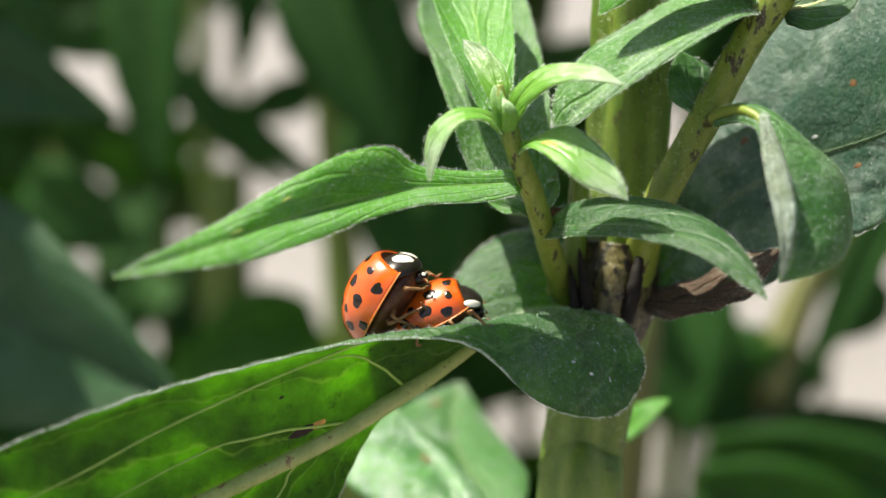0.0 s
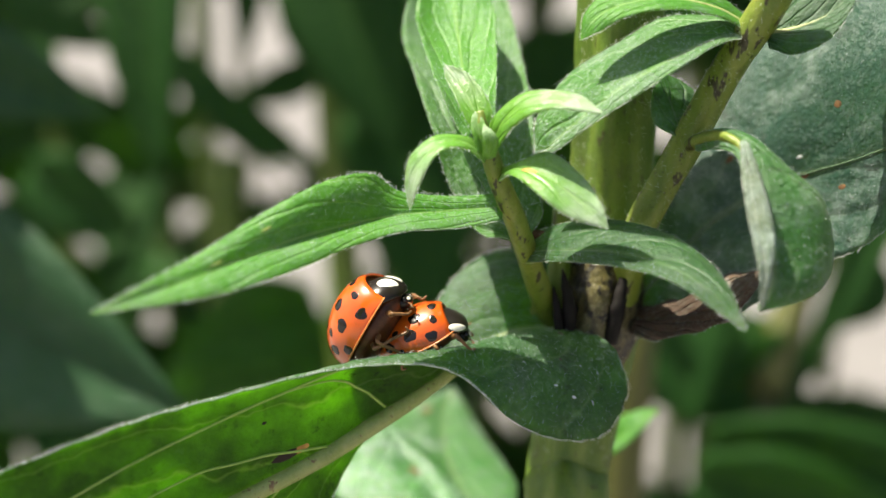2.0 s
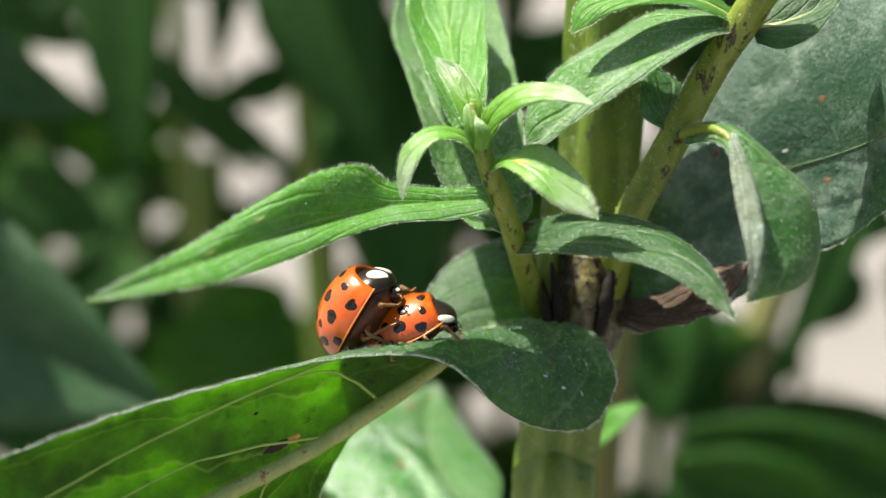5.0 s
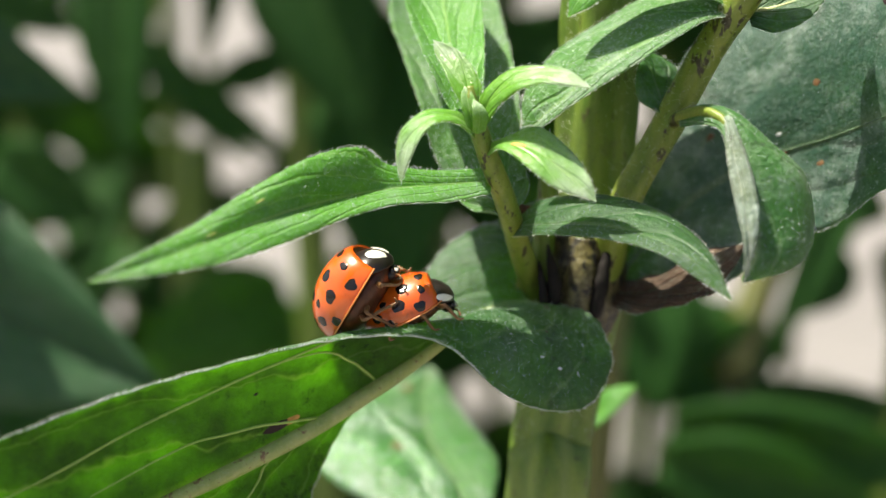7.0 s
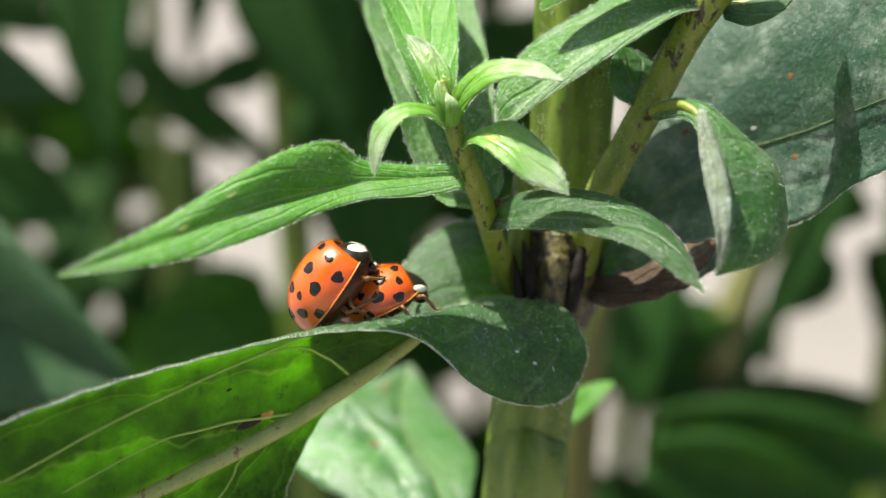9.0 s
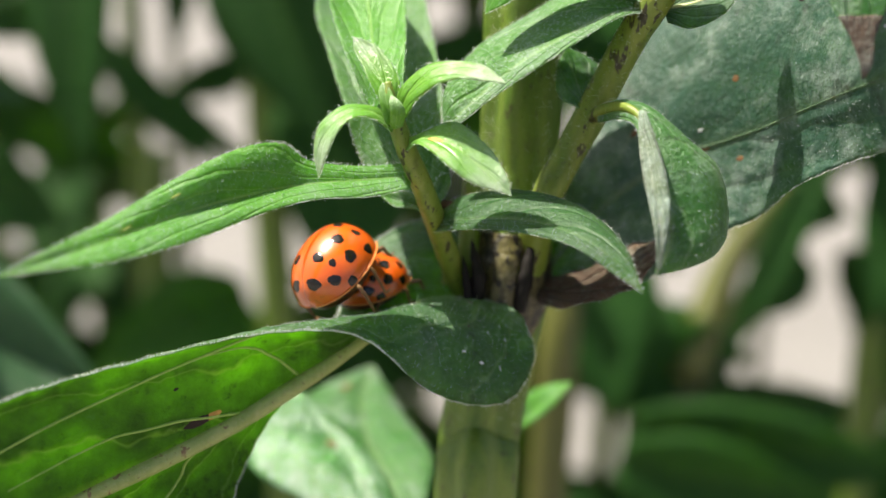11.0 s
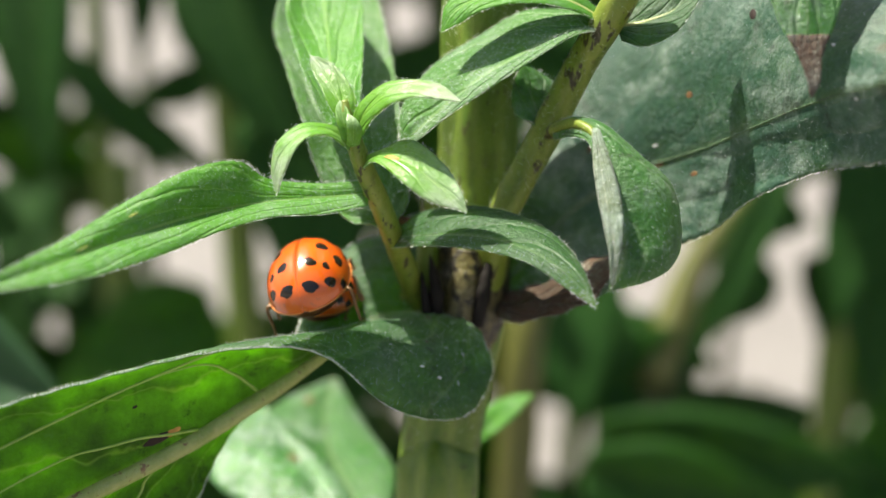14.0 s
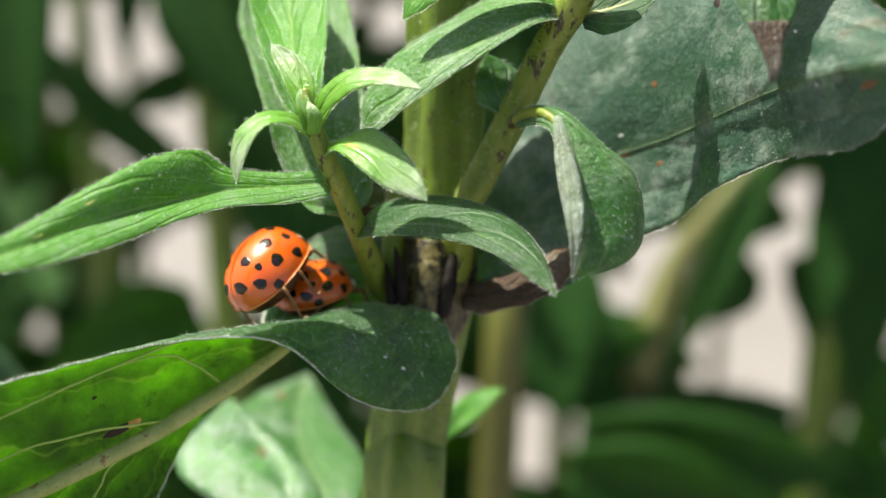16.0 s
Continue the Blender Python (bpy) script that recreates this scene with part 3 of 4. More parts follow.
# arched leaf in front of the stem
leaf(plant,
     [(5.44, 77.42, 281.90), (7.33, 74.45, 282.80), (9.60, 71.17, 283.69), (11.96, 69.74, 283.76), (14.14, 67.79, 283.38), (15.83, 66.12, 282.45), (17.14, 64.35, 281.16)],
     [(5.33, 78.03, 282.27), (7.64, 77.89, 283.35), (10.28, 76.64, 284.15), (13.17, 75.20, 284.17), (15.48, 72.19, 283.66), (16.73, 67.85, 282.79), (17.14, 64.35, 281.16)],
     [(5.73, 76.41, 281.56), (7.55, 73.14, 282.49), (9.47, 70.04, 283.30), (11.76, 68.41, 283.36), (13.85, 66.87, 282.98), (15.59, 65.59, 281.97), (17.14, 64.35, 281.16)],
     (OLD_TOP, OLD_TOP), "arched dark green leaf in front of the stem", bulge=(0.12, 0.05), n=56, across=9, rib=0.1, nap=500, fringe=300, seed=11)

# bud leaves
leaf(plant, [(3.55, 72.87, 288.85), (2.45, 72.28, 289.82), (0.99, 71.69, 289.90), (-0.13, 71.26, 289.00), (-0.67, 71.15, 287.73), (-0.77, 71.08, 286.22)],
     [(3.47, 73.22, 289.46), (2.30, 72.78, 290.14), (0.68, 72.39, 290.23), (-0.71, 71.92, 289.19), (-1.06, 71.54, 287.66), (-0.77, 71.08, 286.22)],
     [(3.50, 72.39, 288.60), (2.43, 71.60, 289.56), (1.21, 71.02, 289.71), (0.38, 70.62, 288.94), (-0.22, 70.51, 287.68), (-0.77, 71.08, 286.22)], BUDS, "curled pale bud leaf", n=30, across=5, rib=0.1, fringe=120, seed=13)
leaf(plant, [(3.93, 72.88, 289.74), (4.55, 72.56, 290.92), (5.77, 72.01, 292.04), (7.28, 71.29, 292.46), (8.63, 70.65, 292.34), (9.95, 70.11, 291.84)],
     [(3.55, 73.20, 290.18), (4.25, 73.10, 291.43), (5.68, 72.96, 292.54), (7.37, 72.21, 292.84), (8.86, 71.34, 292.65), (9.95, 70.11, 291.84)],
     [(4.33, 72.41, 289.48), (4.99, 71.87, 290.62), (6.02, 71.07, 291.58), (7.32, 70.57, 292.04), (8.58, 70.14, 291.97), (9.95, 70.11, 291.84)], BUDS, "arched pale bud leaf with down and a painted sheen", n=30, across=5, rib=0.1, fringe=120, seed=17)
leaf(plant, [(3.64, 72.88, 289.74), (3.06, 73.44, 291.13), (2.43, 74.35, 292.34), (1.79, 75.18, 293.17), (1.20, 75.76, 293.85)],
     [(3.11, 72.72, 289.92), (2.31, 73.25, 291.22), (1.71, 74.37, 292.40), (1.26, 75.18, 293.17), (1.20, 75.76, 293.85)],
     [(4.04, 73.20, 290.18), (3.94, 73.51, 291.45), (3.29, 74.43, 292.65), (2.39, 75.26, 293.50), (1.20, 75.76, 293.85)], BUDS, "upright folded bud leaf", bulge=(-0.15, -0.15), hint=(0, -1, 0.3), n=26, across=5, rib=0.1, fringe=100, seed=19)
leaf(plant, [(4.31, 73.18, 287.62), (5.19, 71.92, 288.35), (6.85, 70.65, 288.24), (8.34, 69.59, 287.27), (9.39, 68.97, 286.44), (10.20, 68.58, 285.69)],
     [(4.21, 73.29, 288.03), (5.37, 72.23, 288.69), (7.25, 71.8, 289.34), (9.07, 70.56, 288.0), (9.94, 69.21, 286.81), (10.2, 68.58, 285.69)],
     [(4.32, 72.73, 287.46), (4.99, 71.25, 288.14), (6.29, 69.45, 287.55), (7.63, 68.59, 286.57), (8.87, 68.47, 286.09), (10.20, 68.58, 285.69)], BUDS, "small broad bud leaf, painted whiter towards its tip", n=34, across=6, rib=0.12, fringe=160, seed=23, flecks=[(0.30, 0.05, 0.05, 0.16, OCHRE, False)])
leaf(plant, [(3.50, 72.49, 288.98), (3.23, 72.56, 290.11), (3.05, 73.00, 291.02), (2.96, 73.31, 291.47)], [(3.10, 72.33, 289.17), (2.78, 72.60, 290.26), (2.72, 73.00, 291.02), (2.96, 73.31, 291.47)], [(3.91, 72.35, 289.26), (3.74, 72.40, 290.29), (3.43, 72.80, 291.05), (2.96, 73.31, 291.47)],
     BUDS, "tiny yellow-green bud scale", n=16, across=4, rib=0, seed=29, hint=(0, -1, 0))
leaf(plant, [(3.68, 72.05, 288.88), (3.78, 71.89, 289.88), (3.66, 72.04, 290.50), (3.42, 72.54, 290.85)], [(3.35, 72.07, 288.98), (3.40, 71.89, 289.88), (3.34, 72.03, 290.44), (3.42, 72.54, 290.85)], [(4.13, 72.09, 289.04), (4.30, 71.89, 289.88), (3.98, 72.04, 290.50), (3.42, 72.54, 290.85)],
     BUDS, "tiny yellow-green bud scale", n=16, across=4, rib=0, seed=31, hint=(0, -1, 0))

# upright leaves behind the bud
leaf(plant, [(5.44, 76.64, 282.90), (4.63, 78.17, 284.91), (3.61, 79.75, 287.51), (2.86, 82.73, 290.38), (2.33, 86.97, 293.32), (1.84, 91.98, 296.88), (1.29, 97.38, 302.01)],
     [(4.57, 76.68, 283.07), (2.95, 77.34, 283.65), (1.34, 78.61, 286.27), (0.39, 80.18, 289.25), (-0.81, 84.02, 292.26), (-1.62, 88.54, 295.49), (1.29, 97.38, 302.01)],
     [(6.21, 76.76, 282.98), (7.11, 78.18, 284.55), (6.89, 79.35, 287.58), (6.65, 81.53, 290.52), (6.11, 86.45, 293.73), (4.84, 92.17, 297.66), (1.29, 97.38, 302.01)],
     (DOWNY, DOWNY), "upright broad green leaf with white down", bulge=(-0.10, -0.14), hint=(0, -1, 0.3), n=50, across=9, rib=0, nap=1500, fringe=700, seed=37)
leaf(plant, [(3.68, 74.00, 288.42), (3.16, 75.67, 290.19), (2.48, 77.85, 292.32), (2.09, 82.08, 294.40), (1.79, 85.76, 296.73), (1.49, 90.79, 300.37)],
     [(3.17, 73.86, 288.70), (1.94, 75.27, 290.24), (0.75, 77.09, 292.56), (-0.14, 81.07, 294.47), (-0.59, 84.74, 296.77), (1.49, 90.79, 300.37)],
     [(4.00, 73.84, 288.61), (4.14, 75.16, 290.59), (4.29, 77.13, 292.73), (4.41, 81.07, 294.47), (4.13, 84.82, 297.13), (1.49, 90.79, 300.37)],
     YNG, "upright young green leaf with folded sides", bulge=(-0.14, -0.14), hint=(0, -1, 0.3), n=44, across=9, rib=0, nap=800, fringe=250, seed=41)
# small pale leaves behind the shoot
leaf(plant, [(5.71, 75.66, 283.12), (4.62, 75.87, 283.53), (3.66, 76.12, 283.69), (2.70, 76.40, 283.99)], [(5.65, 75.75, 283.46), (4.52, 76.04, 284.20), (3.66, 76.23, 284.16), (2.70, 76.40, 283.99)], [(5.65, 75.62, 282.95), (4.65, 75.23, 283.46), (3.63, 75.44, 283.45), (2.70, 76.40, 283.99)],
     (DOWNY, DOWNY), "small downy leaf under the shoot", n=18, across=5, rib=0, fringe=90, seed=43)
leaf(plant, [(6.10, 76.26, 283.45), (6.55, 76.84, 284.11), (6.83, 77.01, 284.78), (6.98, 76.91, 285.23)], [(5.92, 76.32, 283.68), (6.13, 76.88, 284.28), (6.41, 77.05, 284.95), (6.98, 76.91, 285.23)], [(6.25, 76.02, 283.29), (6.96, 76.43, 284.12), (7.14, 76.60, 284.79), (6.98, 76.91, 285.23)],
     (DOWNY, DOWNY), "small downy leaf in the shoot's axil", n=16, across=4, rib=0, fringe=60, seed=47, hint=(0, -1, 0))

# leaf from the branch, drooping behind the bud
leaf(plant, [(19.26, 76.21, 295.63), (16.87, 74.70, 295.39), (14.10, 73.60, 294.28), (11.51, 73.24, 292.84), (9.35, 73.64, 291.11), (7.53, 74.62, 289.26), (6.55, 75.38, 288.20)],
     [(19.22, 76.72, 296.02), (17.22, 78.05, 296.42), (14.30, 78.81, 296.15), (11.24, 78.60, 294.47), (8.80, 78.02, 292.98), (6.87, 77.04, 290.70), (6.55, 75.38, 288.20)],
     [(19.22, 75.72, 295.33), (16.94, 73.84, 295.22), (14.16, 72.45, 293.80), (11.61, 72.07, 292.25), (9.57, 72.72, 290.73), (7.73, 73.94, 289.02), (6.55, 75.38, 288.20)],
     (DOWNY, DOWNY), "drooping green leaf with a silvery half", bulge=(0.10, 0.10), n=50, across=9, rib=0, nap=900, fringe=420, seed=53, hint=(0, -0.3, 1))
leaf(plant, [(19.39, 76.23, 295.72), (16.96, 75.53, 297.06), (14.05, 75.06, 297.65), (11.25, 74.76, 297.28), (9.81, 74.76, 296.45), (9.04, 74.78, 295.29)],
     [(19.49, 76.72, 296.02), (17.14, 76.52, 297.73), (14.24, 76.29, 298.45), (11.14, 76.02, 298.20), (9.40, 75.50, 296.93), (9.04, 74.78, 295.29)],
     [(19.29, 75.76, 295.49), (16.94, 74.60, 296.65), (14.06, 74.10, 297.11), (11.48, 73.99, 296.67), (10.25, 74.23, 295.96), (9.04, 74.78, 295.29)],
     YNG, "arched green leaf at the branch's fork", n=36, across=7, rib=0.2, fringe=220, seed=59)
leaf(plant, [(19.99, 76.18, 295.53), (21.35, 75.64, 295.82), (23.04, 75.39, 296.48), (24.36, 75.63, 297.44), (25.48, 76.28, 298.39)],
     [(20.13, 76.81, 296.41), (21.47, 77.10, 297.55), (23.19, 76.93, 298.54), (24.62, 76.83, 298.96), (25.48, 76.28, 298.39)],
     [(20.09, 75.36, 294.73), (21.33, 74.09, 294.56), (23.09, 73.70, 295.48), (24.42, 74.67, 296.90), (25.48, 76.28, 298.39)],
     OLD, "dark green leaf at the branch's fork", n=32, across=7, rib=0.22, fringe=200, seed=61)
# curled drooping leaf on its arched stalk
tube("leaf_stalk", [(15.94, 76.56, 288.77), (16.41, 74.22, 289.71), (17.12, 72.35, 290.10), (17.79, 71.04, 289.77), (17.93, 70.23, 289.01)], [0.45, 0.36, 0.3, 0.25, 0.15], SHOOT, plant, "bright green arched leaf stalk", n=22, around=12)
leaf(plant, [(16.03, 75.12, 289.19), (16.89, 72.72, 289.92), (17.79, 71.01, 289.68), (18.12, 69.40, 288.19), (18.62, 68.09, 286.23), (18.88, 67.22, 284.38), (18.76, 66.65, 282.94), (18.21, 66.50, 281.49)],
     [(15.99, 74.50, 288.81), (16.80, 72.18, 289.41), (17.42, 70.30, 289.31), (17.50, 68.74, 287.99), (17.68, 67.07, 286.28), (18.18, 66.21, 284.46), (18.36, 66.07, 283.09), (18.21, 66.50, 281.49)],
     [(16.07, 75.73, 289.57), (17.35, 73.85, 290.29), (18.94, 72.68, 289.73), (21.15, 71.99, 287.82), (22.82, 71.99, 286.17), (23.22, 71.15, 283.63), (22.20, 69.31, 282.03), (18.21, 66.50, 281.49)],
     (MILDEW, MILDEW), "curled drooping leaf with grey mildew", bulge=(0.1, 0.26), n=44, across=9, rib=0, nap=600, fringe=260, seed=67, hint=(0, -1, 0.2))
leaf(plant, [(17.75, 70.33, 290.25), (17.83, 68.34, 288.06), (18.0, 66.57, 285.92), (18.2, 65.67, 283.97), (18.18, 65.8, 282.0)],
     [(17.58, 70.51, 290.13), (17.42, 68.5, 287.88), (17.63, 66.73, 285.73), (17.92, 65.75, 283.88), (18.08, 65.79, 281.97)],
     [(18.01, 70.11, 290.19), (18.61, 67.97, 287.82), (18.74, 66.17, 285.95), (18.53, 65.42, 284.18), (18.24, 65.7, 282.03)],
     (SILVER, SILVER), "silvery folded margin of the curled leaf", bulge=(0.2, 0.2), n=36, across=6, rib=0, nap=90, fringe=0, seed=69, hint=(0, -1, 0.2), ripple=0.4, name="folded_margin")
leaf(plant, [(15.75, 77.01, 288.91), (15.27, 77.75, 290.27), (14.83, 78.29, 291.58), (14.45, 78.83, 292.91)], [(15.25, 76.71, 289.37), (13.89, 77.29, 290.05), (13.82, 78.09, 291.61), (14.45, 78.83, 292.91)], [(16.06, 77.30, 289.29), (16.60, 78.45, 291.39), (15.88, 78.88, 292.29), (14.45, 78.83, 292.91)],
     (MILDEW, MILDEW), "small withered leaf beside the branch", n=20, across=5, rib=0.12, fringe=90, seed=71, hint=(0, -1, 0.2))

# broad ageing leaf behind the branch
leaf(plant, [(13.66, 80.93, 277.36), (16.08, 81.60, 280.08), (18.86, 81.69, 282.91), (23.05, 80.54, 285.75), (26.19, 77.33, 287.72), (28.60, 73.26, 290.01), (30.39, 68.14, 292.22), (32.39, 62.40, 293.98), (34.42, 58.46, 294.74)],
     [(13.36, 81.73, 278.50), (14.55, 83.82, 280.71), (16.08, 86.01, 285.36), (18.97, 87.51, 291.36), (24.15, 87.56, 297.78), (29.36, 83.65, 300.69), (32.74, 76.18, 299.67), (34.82, 66.08, 296.35), (34.42, 58.46, 294.74)],
     [(13.43, 79.13, 275.96), (15.98, 78.18, 276.25), (19.50, 77.33, 277.81), (23.49, 77.05, 280.83), (26.33, 75.46, 282.71), (28.46, 72.64, 285.48), (30.66, 69.10, 287.80), (33.43, 63.45, 289.92), (34.42, 58.46, 294.74)],
     GREY, "broad grey-green ageing leaf with rust spots and a brown base", bulge=(0.08, -0.06), n=80, across=14, rib=0.09, rib_under=False, rib_mat=GREY_RIB, nap=1500, fringe=900, seed=73, ripple=0.5, quilt=0.2, veins=3, hint=(0, -1, 0.4),
     flecks=[(0.33, -0.36, 0.007, 0.025, RUST, False), (0.52, -0.25, 0.006, 0.016, RUST, False), (0.47, 0.25, 0.008, 0.03, RUST, False), (0.88, 0.25, 0.014, 0.06, RUST, False), (0.36, 0.05, 0.012, 0.035, RUST, False), (0.405, 0.02, 0.010, 0.03, RUST, False),
             (0.66, -0.52, 0.006, 0.03, DARK, False), (0.78, -0.35, 0.0030, 0.0135, WHITE, False), (0.80, 0.1, 0.0020, 0.0135, WHITE, False), (0.42, -0.1, 0.0050, 0.0090, WHITE, False), (0.30, 0.0, 0.0040, 0.0090, WHITE, False)])

leaf(plant, [(13.12, 79.74, 276.74), (14.86, 78.22, 277.26), (16.82, 77.40, 278.09), (18.95, 76.88, 279.34), (21.09, 76.66, 280.92)], [(13.11, 80.29, 277.27), (15.04, 79.43, 277.97), (17.21, 78.66, 279.01), (19.32, 77.98, 280.41), (21.09, 76.66, 280.92)], [(13.21, 78.92, 275.91), (14.68, 76.93, 276.22), (16.86, 76.13, 277.13), (19.29, 75.77, 278.19), (21.09, 76.66, 280.92)],
     (BROWN, BROWN), "withered brown edge of the ageing leaf", n=30, across=7, rib=0, seed=77, ripple=1.1, quilt=0.3, hint=(0, -1, 0.4), fringe=160, name="withered_leaf")

# leaves below
leaf(plant, [(11.73, 87.58, 262.72), (13.40, 90.64, 262.57), (15.00, 92.77, 262.87), (16.54, 94.32, 263.29), (18.08, 95.12, 264.03)], [(11.61, 87.78, 263.53), (13.18, 91.51, 263.60), (14.57, 94.01, 263.70), (16.48, 95.48, 263.80), (18.08, 95.12, 264.03)], [(12.02, 87.46, 262.23), (13.45, 89.92, 262.18), (15.06, 91.65, 262.48), (16.70, 93.82, 262.92), (18.08, 95.12, 264.03)],
     YNG, "small pointed leaf low on the stem", n=24, across=6, rib=0.12, seed=79)
leaf(plant, [(-4.26, 95.93, 263.15), (-2.15, 92.51, 261.8), (-0.26, 89.14, 260.68), (1.16, 85.83, 259.83), (2.64, 82.31, 258.1)],
     [(-4.35, 95.96, 263.23), (-6.99, 92.51, 261.8), (-7.85, 89.22, 261.01), (-5.95, 85.85, 259.91), (0.64, 82.31, 258.1)],
     [(-4.21, 96.9, 262.87), (-0.84, 93.44, 261.41), (1.72, 90.01, 260.06), (3.26, 86.67, 259.07), (3.48, 83.22, 257.63)],
     (GLOSSY, GLOSSY), "broad glossy mottled leaf low on the plant", bulge=(0.1, 0.12), n=44, across=9, rib=0.1, seed=83, quilt=0.2, flecks=[(0.45, -0.1, 0.03, 0.06, RUST, False)])
leaf(plant, [(1.57, 107.73, 260.87), (0.77, 102.26, 259.58), (1.29, 96.9, 258.75), (2.68, 91.6, 258.17), (4.43, 86.17, 257.04)],
     [(1.42, 107.75, 260.92), (-3.34, 102.52, 260.62), (-4.11, 97.29, 260.32), (-1.71, 91.71, 258.6), (3.17, 86.17, 257.04)],
     [(1.72, 107.75, 260.92), (4.26, 102.08, 258.88), (5.91, 96.84, 258.52), (6.68, 91.71, 258.6), (5.68, 86.17, 257.04)],
     (MILDEW, MILDEW), "broad grey-green leaf low on the plant", bulge=(0.1, 0.1), n=40, across=9, rib=0.12, seed=85, quilt=0.15, flecks=[(0.20, -0.45, 0.03, 0.09, RUST, False)])
# leaf hanging from above before the ageing leaf, its tip withered
leaf(plant, [(28.77, 74.24, 310.24), (29.05, 71.25, 304.56), (28.90, 69.07, 300.29), (28.76, 67.65, 297.30), (28.69, 66.69, 295.24)], [(28.12, 74.28, 310.24), (26.85, 71.79, 304.57), (26.64, 69.61, 300.27), (26.99, 67.96, 297.28), (27.89, 66.94, 295.22)], [(29.41, 74.21, 310.25), (31.74, 71.52, 304.59), (31.55, 69.34, 300.29), (30.66, 67.75, 297.30), (29.75, 66.83, 295.22)],
     (MILDEW, MILDEW), "hanging grey-green leaf with a withered tip", bulge=(-0.08, -0.08), n=30, across=7, rib=0.15, seed=87, hint=(0, -1, 0.2), quilt=0.1)
leaf(plant, [(28.67, 66.77, 295.91), (28.65, 66.17, 294.83), (28.69, 65.75, 294.06), (28.68, 65.47, 293.39), (28.65, 65.43, 292.87)], [(27.50, 67.03, 295.88), (27.97, 66.31, 294.82), (28.22, 65.78, 294.06), (28.40, 65.48, 293.30), (28.50, 65.41, 292.55)], [(29.97, 66.90, 295.89), (29.33, 66.23, 294.83), (29.18, 65.75, 294.18), (29.02, 65.44, 293.38), (28.62, 65.40, 292.60)],
     (BROWN, BROWN), "withered brown leaf tip", n=18, across=6, rib=0, seed=89, hint=(0, -1, 0.2), ripple=0.5, name="withered_leaf")


def stem_hairs(path, radii, count, seed):
    rng = random.Random(seed)
    c, r = spline(path, 60), values(radii, 60) / 1000.0
    tan = unit(np.gradient(c, axis=0))
    roots, ways = [], []
    for _ in range(count):
        i, a = rng.randrange(60), rng.uniform(0, 6.283)
        s = unit(np.cross(tan[i], np.array([0.0, 1.0, 0.0])))
        d = math.cos(a) * s + math.sin(a) * np.cross(tan[i], s)
        roots.append(c[i] + d * r[i] * 0.97 + tan[i] * rng.uniform(-1, 1) * 0.0004)
        ways.append(d)
    fuzz("stem_hairs", roots, ways, 0.30, 0.010, plant, "fine pale hairs on the stem", seed)


stem_hairs([(9.45, 80.59, 265.69), (11.18, 81.57, 275.81), (12.01, 82.78, 284.78), (12.31, 82.92, 293.63), (12.44, 82.96, 299.99)], [2.7, 2.7, 2.35, 2.4, 2.4], 2600, 5)
stem_hairs([(13.37, 77.34, 283.65), (15.89, 77.18, 288.79), (18.14, 76.27, 293.81), (20.98, 74.12, 299.68)], [0.98, 1.0, 0.95, 0.9], 700, 6)
settle(plant)


# ---- ladybirds ----
def dome(alpha, beta, a, b, h, lift=0.0):
    """A place on the wing cases (mm): alpha from tail to front, beta from the seam to the rim."""
    s = math.sin(alpha) ** 0.9
    k = 1 + 0.04 * max(0.0, abs(beta) - 1.35)
    p = np.array([-a * math.cos(alpha), b * k * s * math.sin(beta), h * s * math.cos(beta) - 0.12 * (abs(beta) > 1.45)])
    q = np.array([p[0] / a ** 2, p[1] / b ** 2, p[2] / h ** 2])
    return p + unit(q) * lift


